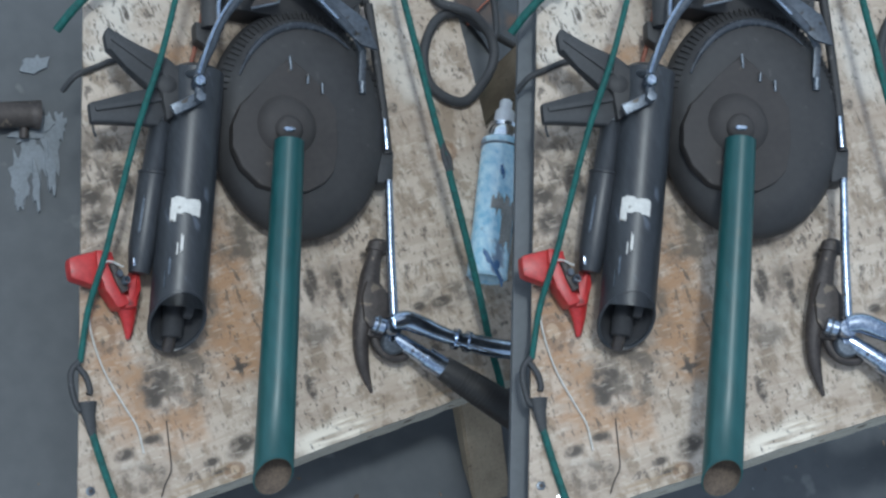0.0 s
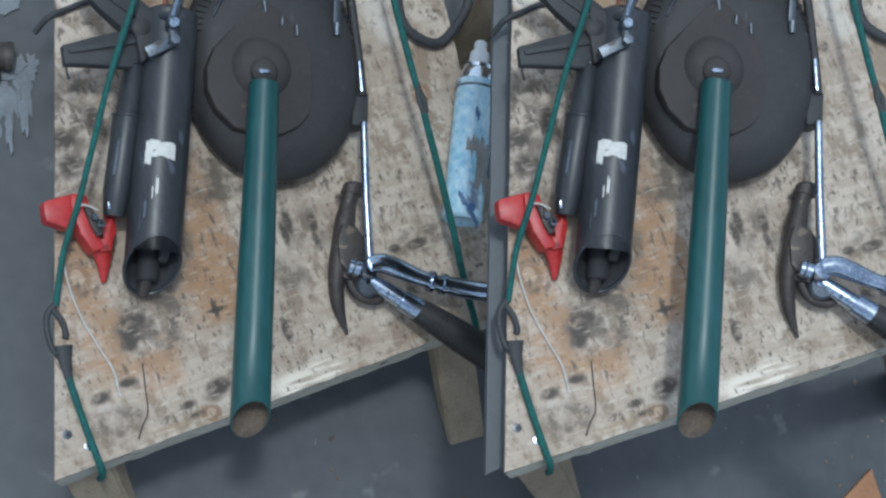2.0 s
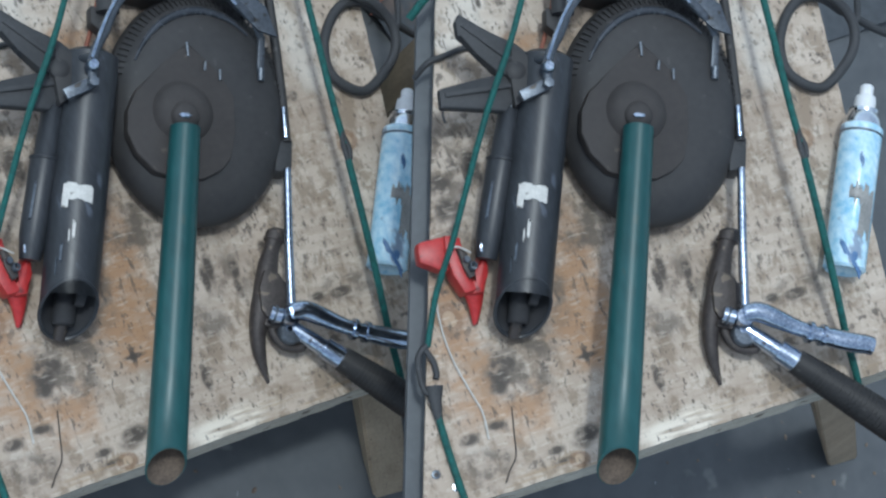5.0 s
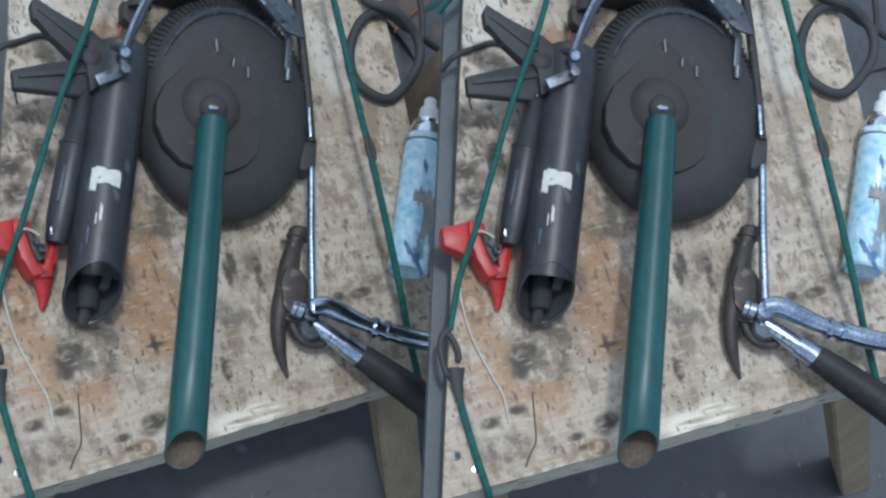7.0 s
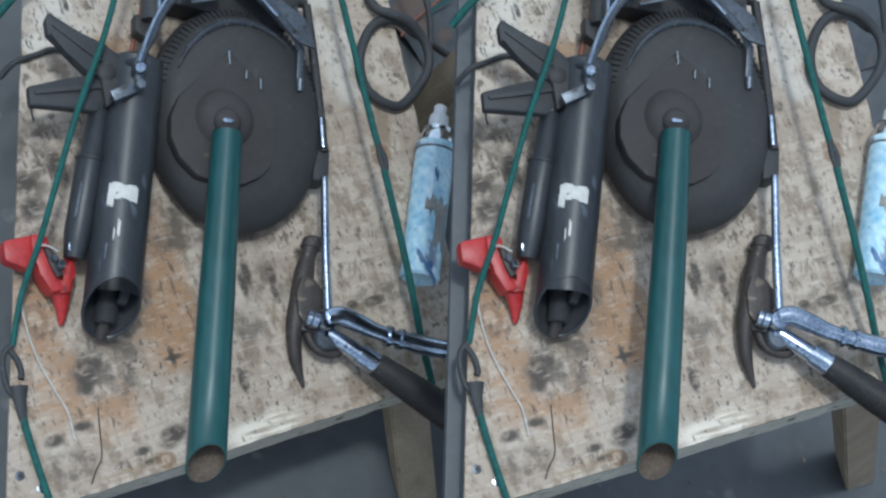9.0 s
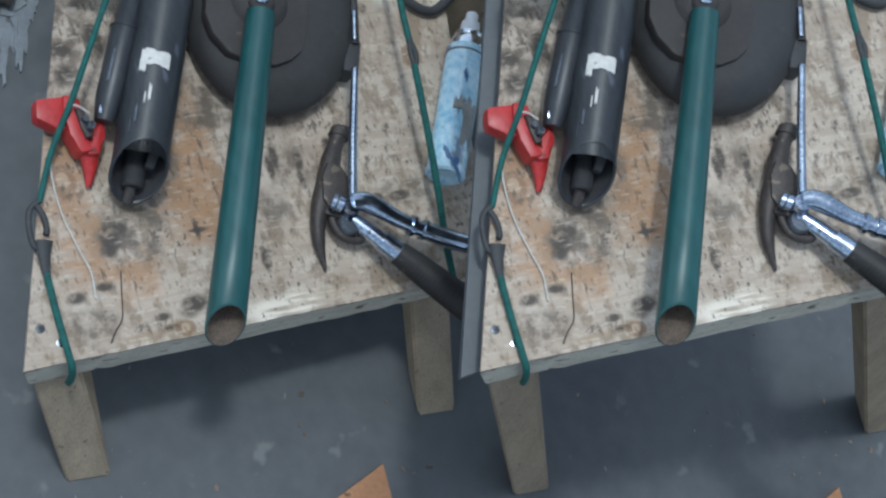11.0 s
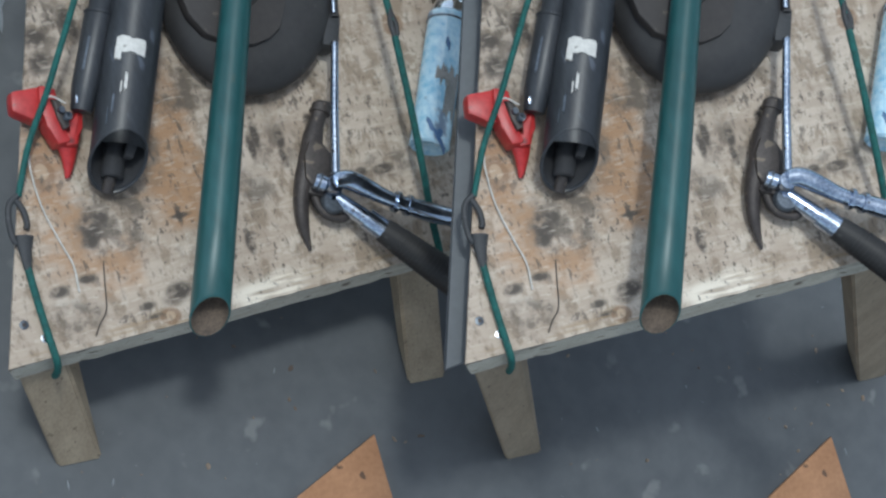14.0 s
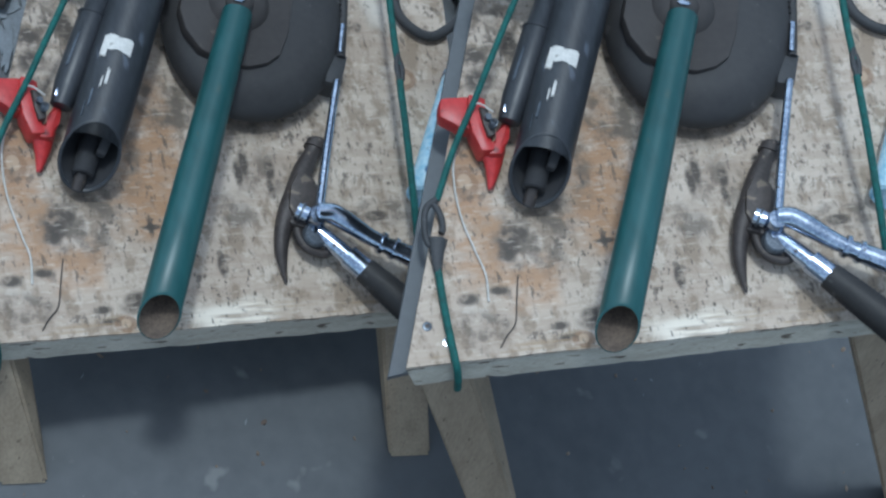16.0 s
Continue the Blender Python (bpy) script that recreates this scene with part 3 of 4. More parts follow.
def tubes():
    t = thing("black_tube", (0.178, 0.19, 0), "thick black steel tube with torn white label and open end", "tube")
    p0, p1 = Vector((0.1725, 0.197, 0.048)), Vector((0.2905, 0.460, 0.066))
    m = along(p0, p1)
    ln = (p1 - p0).length
    r = 0.0315
    k = 0.92
    barrel = part("barrel", mitre(lathe(((r * 0.94, 0.002), (r, 0.0), (r, 0.012), (r, ln * 0.5), (r, ln), (r * 0.7, ln + 0.006), (0.0, ln + 0.006)), 44, m), m, k, 0.01), TUBE_BLACK, t)
    open_end(barrel, m)
    inv = m.inverted()
    bore = lathe(((r * 0.94, 0.002), (r * 0.90, 0.004), (r * 0.88, 0.034), (0.0, 0.036)), 40, m)
    bmesh.ops.delete(bore, geom=[f for f in bore.faces if len(f.verts) > 10 and (inv @ f.calc_center_median()).z < 0.01], context='FACES_ONLY')
    mitre(bore, m, k, 0.01)
    part("bore", bore, BORE_BLACK, t, "darker black inside of the tube")
    upv = (inv.to_3x3() @ Vector((0, 0, 1)))
    upv = Vector((upv.x, upv.y, 0)).normalized()
    side = Vector((upv.y, -upv.x, 0))
    lip = [m @ Vector((r * 0.97 * math.cos(a), r * 0.97 * math.sin(a), k * r * (math.cos(a) * upv.x + math.sin(a) * upv.y))) for a in (2 * math.pi * q / 40 for q in range(40))]
    part("rim", sweep(lip, 0.0022, 6, True), TUBE_BLACK, t, "worn rim")
    # inner clevis and drain socket
    part("clevis", bar(m @ (side * -0.012 + upv * 0.018 + Vector((0, 0, 0.032))), m @ (side * -0.010 + upv * 0.002 + Vector((0, 0, 0.004))), 0.012, 0.010, 0.010), BORE_BLACK, t)
    socket = m @ (upv * -0.016 + Vector((0, 0, -0.008)))
    out = (m.to_3x3() @ Vector((0, 0, -1))).normalized()
    part("socket", sweep([socket - out * 0.035, socket + out * 0.006], 0.0125, 18), BORE_BLACK, t, "black rubber end stop")
    part("socket_rim", sweep([socket + out * 0.006 + m.to_3x3() @ (side * (0.0100 * math.cos(a)) + upv * (0.0100 * math.sin(a))) for a in (2 * math.pi * q / 20 for q in range(20))], 0.0024, 6, True), BORE_BLACK, t)
    part("drain_tip", sweep([socket + out * 0.004 - Vector((0, 0, 0.004)), socket + out * 0.020 - Vector((0, 0, 0.014))], 0.0070, 12), IRON, t, "dull metal tip")
    a = top_angle(m)
    wrap("label", m, r, 0.118, 0.135, a - 0.80, a + 0.24, 0.0012, PAPER, barrel, "torn white paper label", seed=4, jag=0.0016, lean=-0.003)
    wrap("label_scrap", m, r, 0.109, 0.121, a - 0.82, a - 0.58, 0.0012, PAPER, barrel, "torn corner of the white label", seed=7, jag=0.003)
    wrap("paint_drip", m, r, 0.074, 0.092, a - 0.36, a - 0.26, 0.0012, PAPER, barrel, "small white drip of paint", seed=2)
    wrap("paint_drip", m, r, 0.070, 0.082, a - 0.48, a - 0.43, 0.0012, PAPER, barrel, "small white drip of paint", seed=3)
    wrap("scuff", m, r, 0.046, 0.066, a - 0.72, a - 0.64, 0.0010, STEEL, barrel, "pale scuff", seed=5)
    wrap("scuff", m, r, 0.034, 0.050, a - 0.86, a - 0.81, 0.0010, STEEL, barrel, "pale scuff", seed=6)

    t = thing("thin_tube", (0.172, 0.27, 0), "thinner black tube with a stepped collar, beside the thick tube", "tube")
    p0, p1 = Vector((0.1540, 0.262, 0.036)), Vector((0.2300, 0.414, 0.062))
    m = along(p0, p1)
    ln = (p1 - p0).length
    barrel = part("barrel", lathe(((0.008, 0.0), (0.012, 0.001), (0.0145, 0.018), (0.0160, 0.028), (0.0168, ln * 0.66), (0.0160, ln * 0.672), (0.0140, ln * 0.69), (0.0132, ln), (0.010, ln + 0.003), (0.0, ln + 0.003)), 32, m), TUBE_BLACK, t)
    part("collar", sweep([m @ Vector((0.0166 * math.cos(a), 0.0166 * math.sin(a), ln * 0.665)) for a in (2 * math.pi * q / 30 for q in range(30))], 0.0017, 6, True), TUBE_BLACK, t)
    part("cap", lathe(((0.009, ln + 0.002), (0.009, ln + 0.008), (0.0, ln + 0.010)), 14, m), STEEL, t, "tarnished metal end cap")
    part("clip", bar((0.150, 0.270, 0.046), (0.153, 0.279, 0.047), 0.006, 0.003, bevel=0.0008), CHROME, t)
    part("bridle", sweep(spline([(0.231, 0.404, 0.058), (0.239, 0.412, 0.070), (0.247, 0.402, 0.072), (0.246, 0.380, 0.066)], 6), 0.0034, 8), STEEL, t, "bent metal bridle")
    wrap("scuff", m, 0.0164, 0.045, 0.085, top_angle(m) - 0.72, top_angle(m) - 0.55, 0.0008, STEEL, barrel, "pale scuff", seed=8)


def arms():
    t = thing("two_armed_lever", (0.26, 0.44, 0), "black lever with two flat tapered arms", "lever")
    upper = [(0.204, 0.534), (0.224, 0.511), (0.258, 0.483), (0.272, 0.462), (0.246, 0.446), (0.223, 0.455), (0.211, 0.485), (0.194, 0.509), (0.197, 0.526)]
    lower = [(0.154, 0.456), (0.189, 0.4555), (0.223, 0.4545), (0.252, 0.452), (0.246, 0.428), (0.220, 0.411), (0.203, 0.418), (0.149, 0.434)]
    part("upper_arm", slab(upper, 0.066, 0.080, 0.003), RUBBER, t)
    part("lower_arm", slab(lower, 0.062, 0.0755, 0.003), RUBBER, t)
    part("arm_rib", bar((0.203, 0.520, 0.080), (0.244, 0.466, 0.081), 0.006, 0.005, 0.006, 0.002), RUBBER, t)
    part("arm_rib", bar((0.158, 0.447, 0.076), (0.238, 0.438, 0.077), 0.006, 0.005, 0.006, 0.002), RUBBER, t)
    part("pivot_block", slab([(0.249, 0.480), (0.272, 0.462), (0.281, 0.451), (0.267, 0.431), (0.252, 0.420), (0.230, 0.411), (0.236, 0.445)], 0.056, 0.0835, 0.004), BLACK, t)
    part("pivot", lathe(((0.012, 0.0), (0.012, 0.0825), (0.009, 0.0850), (0.0, 0.0852)), 20, Matrix.Translation((0.246, 0.452, 0))), BLACK, t)
    part("spacer", bar((0.234, 0.418, 0.098), (0.266, 0.423, 0.101), 0.013, 0.006), STEEL, t, "grey steel strap")
    part("tip_wire", sweep([(0.154, 0.436, 0.066), (0.152, 0.428, 0.064), (0.153, 0.420, 0.060)], 0.0014, 6), RUBBER, t)


def clamp():
    t = thing("red_clip", (0.13, 0.27, 0), "broken red plastic clip with a dark metal insert", "clip")
    part("handle", slab([(0.086, 0.304), (0.121, 0.303), (0.129, 0.288), (0.115, 0.260), (0.100, 0.267), (0.081, 0.281)], 0.006, 0.030, 0.007), RED, t)
    part("body", slab([(0.117, 0.304), (0.136, 0.295), (0.132, 0.281), (0.124, 0.262), (0.132, 0.246), (0.136, 0.232), (0.118, 0.232), (0.112, 0.256), (0.111, 0.280)], 0.006, 0.036, 0.006), RED, t)
    part("prong", slab([(0.152, 0.273), (0.159, 0.265), (0.152, 0.246), (0.142, 0.228), (0.126, 0.230), (0.132, 0.244), (0.143, 0.250)], 0.006, 0.032, 0.005), RED, t)
    part("jaw", sweep(spline([(0.135, 0.240, 0.018), (0.133, 0.222, 0.013), (0.127, 0.199, 0.006)], 6), lambda u: 0.0120 * (1 - u) + 0.003, 12, flat=0.7), RED, t)
    part("insert", slab([(0.124, 0.284), (0.133, 0.280), (0.138, 0.262), (0.136, 0.248), (0.127, 0.246), (0.125, 0.262)], 0.012, 0.041, 0.003), IRON, t, "dark metal insert")
    part("pin", sweep([(0.130, 0.268, 0.040), (0.1305, 0.2675, 0.046)], 0.004, 8), STEEL, t)
    part("spring", sweep([(0.134 + 0.004 * math.cos(k * 0.9), 0.258 + 0.004 * math.sin(k * 0.9), 0.041 + 0.0006 * k) for k in range(20)], 0.0010, 6), STEEL, t)


def string():
    t = thing("white_string", (0.1, 0.2, 0), "thin white string curling over the plywood", "string")
    part("strand", sweep(spline([(0.138, 0.274, 0.042), (0.124, 0.284, 0.045), (0.113, 0.282, 0.042), (0.105, 0.266, 0.022), (0.094, 0.238, 0.004), (0.089, 0.205, 0.003), (0.090, 0.168, 0.003),
                                 (0.098, 0.127, 0.003), (0.103, 0.103, 0.003), (0.100, 0.073, 0.003)], 8), 0.0012, 6), STRING, t)


def hook(points, t):
    part("hook", sweep(spline(points, 6), 0.0036, 8), RUBBER, t, "black coated wire hook")


def cords():
    t = thing("bungee_cord", (0.05, 0.15, 0), "green stretch cord with black hooks, strained over the tubes", "bungee cord", "bungee cords")
    part("cord", sweep(spline([(0.366, 0.650, 0.07), (0.342, 0.612, 0.09), (0.304, 0.570, 0.098), (0.243, 0.482, 0.105), (0.191, 0.409, 0.088), (0.142, 0.328, 0.062), (0.120, 0.290, 0.046), (0.091, 0.243, 0.020), (0.065, 0.191, 0.010)], 8), 0.0036, 10), CORD, t)
    hook([(0.066, 0.193, 0.010), (0.053, 0.185, 0.009), (0.047, 0.168, 0.008), (0.046, 0.145, 0.008), (0.054, 0.138, 0.007)], t)
    hook([(0.060, 0.190, 0.009), (0.066, 0.175, 0.008), (0.066, 0.160, 0.007), (0.063, 0.154, 0.007)], t)
    part("ferrule", sweep([(0.058, 0.147, 0.009), (0.054, 0.132, 0.009), (0.051, 0.110, 0.008)], lambda u: 0.0105 - 0.0060 * u, 12, flat=0.6), RUBBER, t, "black moulded ferrule")
    part("tail", sweep(spline([(0.052, 0.118, 0.007), (0.051, 0.084, 0.006), (0.0505, 0.051, 0.006), (0.051, 0.014, 0.006), (0.053, 0.003, -0.002), (0.056, -0.003, -0.020), (0.059, -0.004, -0.040)], 6), 0.0042, 10), CORD, t)
    t = thing("bungee_cord", (0.56, 0.28, 0), "green stretch cord with a dark join, crossing the plywood", "bungee cord", "bungee cords")
    part("cord", sweep(spline([(0.618, 0.660, 0.020), (0.607, 0.610, 0.052), (0.599, 0.560, 0.060), (0.582, 0.486, 0.068), (0.571, 0.408, 0.070), (0.561, 0.330, 0.070), (0.557, 0.285, 0.070)], 8), 0.0042, 10), CORD, t)
    part("ferrule", sweep([(0.608, 0.612, 0.052), (0.603, 0.580, 0.057), (0.598, 0.552, 0.061)], lambda u: 0.0085 - 0.003 * u, 10), RUBBER, t, "dark moulded ferrule")
    hook([(0.559, 0.300, 0.071), (0.554, 0.284, 0.071), (0.554, 0.268, 0.070), (0.553, 0.258, 0.069)], t)
    hook([(0.558, 0.296, 0.071), (0.560, 0.280, 0.071), (0.557, 0.266, 0.070)], t)
    part("cord", sweep(spline([(0.554, 0.266, 0.070), (0.550, 0.190, 0.060), (0.548, 0.110, 0.042), (0.550, 0.050, 0.020), (0.552, 0.008, 0.008), (0.553, -0.004, -0.004), (0.555, -0.010, -0.034)], 8), 0.0044, 10), CORD, t)
    t = thing("bungee_cord", (0.27, 0.62, 0), "green stretch cord with a black hook at the far edge", "bungee cord", "bungee cords")
    part("cord", sweep(spline([(0.170, 0.562, 0.010), (0.192, 0.577, 0.024), (0.227, 0.596, 0.030), (0.279, 0.620, 0.030), (0.322, 0.640, 0.030), (0.352, 0.660, 0.022)], 6), 0.0050, 10), CORD, t)
    hook([(0.226, 0.594, 0.034), (0.228, 0.612, 0.034), (0.240, 0.628, 0.032), (0.256, 0.634, 0.030)], t)
    hook([(0.238, 0.592, 0.034), (0.248, 0.600, 0.036), (0.252, 0.614, 0.034)], t)
    part("ferrule", sweep([(0.246, 0.622, 0.030), (0.256, 0.632, 0.030), (0.266, 0.645, 0.026)], 0.0075, 10), RUBBER, t, "black moulded ferrule")
    part("tail", sweep(spline([(0.264, 0.642, 0.026), (0.274, 0.652, 0.012), (0.280, 0.660, 0.006)], 6), 0.0042, 8), CORD, t)


def cable():
    t = thing("power_cable", (0.66, 0.42, 0), "black cable coiled in one loop at the board's edge", "cable")
    part("loop", sweep(spline([(0.672, 0.672, 0.008), (0.664, 0.625, 0.008), (0.660, 0.576, 0.008), (0.658, 0.521, 0.009), (0.661, 0.486, 0.012), (0.676, 0.470, 0.022), (0.699, 0.454, 0.020), (0.716, 0.420, 0.012),
                               (0.702, 0.386, 0.009), (0.657, 0.356, 0.009), (0.631, 0.358, 0.009), (0.608, 0.385, 0.009), (0.613, 0.422, 0.009), (0.637, 0.454, 0.009), (0.663, 0.468, 0.009),
                               (0.690, 0.462, 0.009), (0.712, 0.440, 0.006)], 8), 0.0064, 12), RUBBER, t)
    part("tail", sweep(spline([(0.706, 0.444, 0.007), (0.728, 0.428, 0.002), (0.757, 0.414, -0.014), (0.79, 0.40, -0.03)], 6), 0.005, 10), RUBBER, t)
    part("strand", sweep(spline([(0.775, 0.600, -0.03), (0.767, 0.549, -0.022), (0.755, 0.482, -0.010), (0.732, 0.432, 0.004), (0.716, 0.420, 0.012)], 6), 0.0042, 10), RUBBER, t)


def black_lead():
    t = thing("black_lead", (0.18, 0.51, 0), "thin black lead under the lever", "cable")
    part("wire", sweep(spline([(0.160, 0.498, -0.014), (0.176, 0.507, 0.003), (0.203, 0.511, 0.004), (0.229, 0.513, 0.004), (0.250, 0.498, 0.006)], 6), 0.0036, 8), RUBBER, t)


def spray_can():
    t = thing("spray_can", (0.63, 0.24, 0), "blue-white spray can with silver dome and white nozzle, lying down", "spray can")
    p0, p1 = Vector((0.5745, 0.130, 0.0262)), Vector((0.6945, 0.337, 0.0262))
    m = along(p0, p1)
    ln = (p1 - p0).length
    r = 0.0255
    body = part("body", lathe(((r * 0.7, 0.004), (r * 0.86, 0.0), (r, 0.003), (r, 0.006), (r * 0.985, 0.008), (r * 0.985, ln * 0.735), (r * 1.02, ln * 0.74), (r * 1.02, ln * 0.755), (r * 0.95, ln * 0.765)), 40, m), CAN_BODY, t)
    part("shoulder_ring", sweep([m @ Vector((r * 0.985 * math.cos(a), r * 0.985 * math.sin(a), ln * 0.722)) for a in (2 * math.pi * q / 40 for q in range(40))], 0.0014, 6, True), STEEL, t, "dark seam ring")
    part("dome", lathe(((r * 0.95, ln * 0.76), (r * 0.92, ln * 0.79), (r * 0.80, ln * 0.825), (r * 0.68, ln * 0.84), (r * 0.70, ln * 0.85), (r * 0.62, ln * 0.86), (0.0, ln * 0.86)), 36, m), CAN_DOME, t, "polished metal dome")
    part("valve_cup", sweep([m @ Vector((r * 0.66 * math.cos(a), r * 0.66 * math.sin(a), ln * 0.852)) for a in (2 * math.pi * q / 36 for q in range(36))], 0.0020, 6, True), CAN_DOME, t)
    part("nozzle", lathe(((r * 0.50, ln * 0.855), (r * 0.50, ln * 0.91), (r * 0.46, ln * 0.935), (r * 0.32, ln * 0.945), (r * 0.32, ln * 0.99), (r * 0.22, ln), (0.0, ln)), 24, m), WHITE, t, "white plastic nozzle")
    a = top_angle(m)
    rb = r * 0.985
    wrap("print_mark", m, rb, ln * 0.555, ln * 0.60, a - 0.34, a - 0.10, 0.0006, INK, body, "dark blue printed mark", seed=1, jag=0.004, lean=-0.035)
    wrap("print_mark", m, rb, ln * 0.10, ln * 0.135, a - 0.75, a + 0.45, 0.0006, INK, body, "dark blue printed swoosh", seed=2, jag=0.002, lean=-0.030)
    wrap("print_mark", m, rb, ln * 0.035, ln * 0.075, a - 0.15, a + 0.15, 0.0006, INK, body, "dark blue printed dot", seed=3, jag=0.002)
    wrap("print_panel", m, rb, ln * 0.19, ln * 0.42, a - 0.02, a + 0.75, 0.0005, TAN, body, "grey-tan printed panel", seed=4, jag=0.008, lean=-0.010)
    wrap("print_panel", m, rb, ln * 0.34, ln * 0.42, a - 0.62, a - 0.02, 0.0005, TAN, body, "grey-tan printed band", seed=5, jag=0.008)


def hammer():
    t = thing("claw_hammer", (0.42, 0.1, 0), "claw hammer with dark iron head, chrome shaft, black grip", "hammer")
    path = spline([(0.458, 0.219, 0.018), (0.455, 0.212, 0.018), (0.4475, 0.2025, 0.018), (0.432, 0.181, 0.018), (0.416, 0.152, 0.018), (0.401, 0.130, 0.017), (0.390, 0.106, 0.014), (0.385, 0.080, 0.010), (0.386, 0.049, 0.004)], 6)

    def width(u):
        pts = ((0.0, 0.006), (0.04, 0.0115), (0.10, 0.0128), (0.20, 0.0125), (0.25, 0.0096), (0.30, 0.0096), (0.38, 0.0125), (0.48, 0.0142), (0.58, 0.0130), (0.70, 0.0106), (0.86, 0.0078), (1.0, 0.0018))
        for (a, ra), (b, rb) in zip(pts, pts[1:]):
            if u <= b:
                return ra + (rb - ra) * (u - a) / (b - a)
        return 0.002
    part("head", sweep(path, width, 16, flat=0.82), IRON, t)
    part("cheek", slab([(0.420, 0.176), (0.436, 0.166), (0.441, 0.150), (0.434, 0.132), (0.424, 0.116), (0.404, 0.112), (0.398, 0.132), (0.406, 0.158)], 0.006, 0.031, 0.005), IRON, t)
    part("face_ring", sweep([(0.4515, 0.2080, 0.018), (0.4495, 0.2050, 0.018)], 0.0131, 16, flat=0.85), IRON, t, "ground ring at the striking face")
    part("neck", bar((0.405, 0.126, 0.017), (0.430, 0.106, 0.022), 0.032, 0.022, 0.022, 0.004), IRON, t)
    part("shaft", sweep(spline([(0.424, 0.106, 0.024), (0.444, 0.080, 0.030), (0.462, 0.056, 0.034)], 6), 0.0105, 16), CHROME, t)
    part("shaft_collar", sweep([(0.455, 0.066, 0.033), (0.474, 0.042, 0.036)], 0.0138, 18), CHROME, t)
    a, b = Vector((0.470, 0.047, 0.036)), Vector((0.585, -0.098, 0.050))
    grip = part("grip", sweep([a.lerp(b, k / 12) for k in range(13)], lambda u: 0.0152 + 0.0048 * math.sin(min(1.0, u * 1.4) * 1.57), 18), GRIP, t, "ribbed black rubber grip")
    d = (b - a).normalized()
    for k in range(30):
        u = 0.14 + 0.84 * k / 29
        c = a.lerp(b, u)
        part("grip_rib", sweep([c - d * 0.0009, c + d * 0.0009], 0.0160 + 0.0048 * math.sin(min(1.0, u * 1.4) * 1.57), 16), GRIP, grip)


def wrench():
    t = thing("socket_wrench", (0.42, 0.09, 0), "chrome ratchet wrench with sockets, resting on the hammer", "wrench")
    part("jaw", sweep(spline([(0.408, 0.116, 0.020), (0.407, 0.098, 0.019), (0.415, 0.083, 0.019), (0.432, 0.075, 0.020), (0.446, 0.082, 0.021)], 6), 0.0058, 10), IRON, t, "dark curved jaw")
    part("ratchet_disc", lathe(((0.0145, 0.018), (0.0155, 0.021), (0.0155, 0.031), (0.013, 0.034), (0.0, 0.0345)), 28, Matrix.Translation((0.424, 0.096, 0.0))), STEEL, t, "grey ratchet disc")
    part("disc_screw", lathe(((0.004, 0.034), (0.004, 0.0365), (0.0, 0.037)), 10, Matrix.Translation((0.421, 0.100, 0.0))), CHROME, t)
    part("drive", sweep([(0.403, 0.124, 0.038), (0.414, 0.116, 0.040)], 0.0100, 16), CHROME, t, "bright square drive")
    part("drive_ring", sweep([(0.4065, 0.1215, 0.0385), (0.4085, 0.1200, 0.0388)], 0.0112, 16), STEEL, t)
    part("head", lathe(((0.010, 0.030), (0.0125, 0.033), (0.0125, 0.044), (0.010, 0.049), (0.0, 0.050)), 24, Matrix.Translation((0.424, 0.113, 0.0))), CHROME, t)
    part("handle", sweep(spline([(0.424, 0.117, 0.044), (0.442, 0.114, 0.045), (0.460, 0.100, 0.046), (0.478, 0.085, 0.046), (0.498, 0.071, 0.046), (0.512, 0.063, 0.046), (0.535, 0.050, 0.046), (0.556, 0.040, 0.046)], 6), lambda u: 0.0108 + 0.0014 * math.sin(u * 9), 14), CHROME, t)
    d = Vector((0.026, -0.015, 0)).normalized()
    for x, y in ((0.494, 0.0735), (0.508, 0.0655)):
        c = Vector((x, y, 0.046))
        part("socket_ring", sweep([c - d * 0.0025, c + d * 0.0025], 0.0132, 18), CHROME, t)
    part("end_stud", sweep([(0.553, 0.042, 0.046), (0.563, 0.036, 0.046)], 0.0115, 14), CHROME, t)
    t = thing("extension_rod", (0.46, 0.2, 0), "long thin chrome rod between the drum and the wrench", "rod")
    part("rod", sweep([(0.486, 0.280, 0.045), (0.470, 0.238, 0.045), (0.454, 0.195, 0.044), (0.431, 0.130, 0.044), (0.427, 0.118, 0.044)], lambda u: 0.0046 + 0.0016 * u, 14), CHROME, t)
    part("tip", sweep([(0.498, 0.316, 0.046), (0.503, 0.334, 0.047), (0.509, 0.352, 0.047)], 0.0032, 8), CHROME, t)


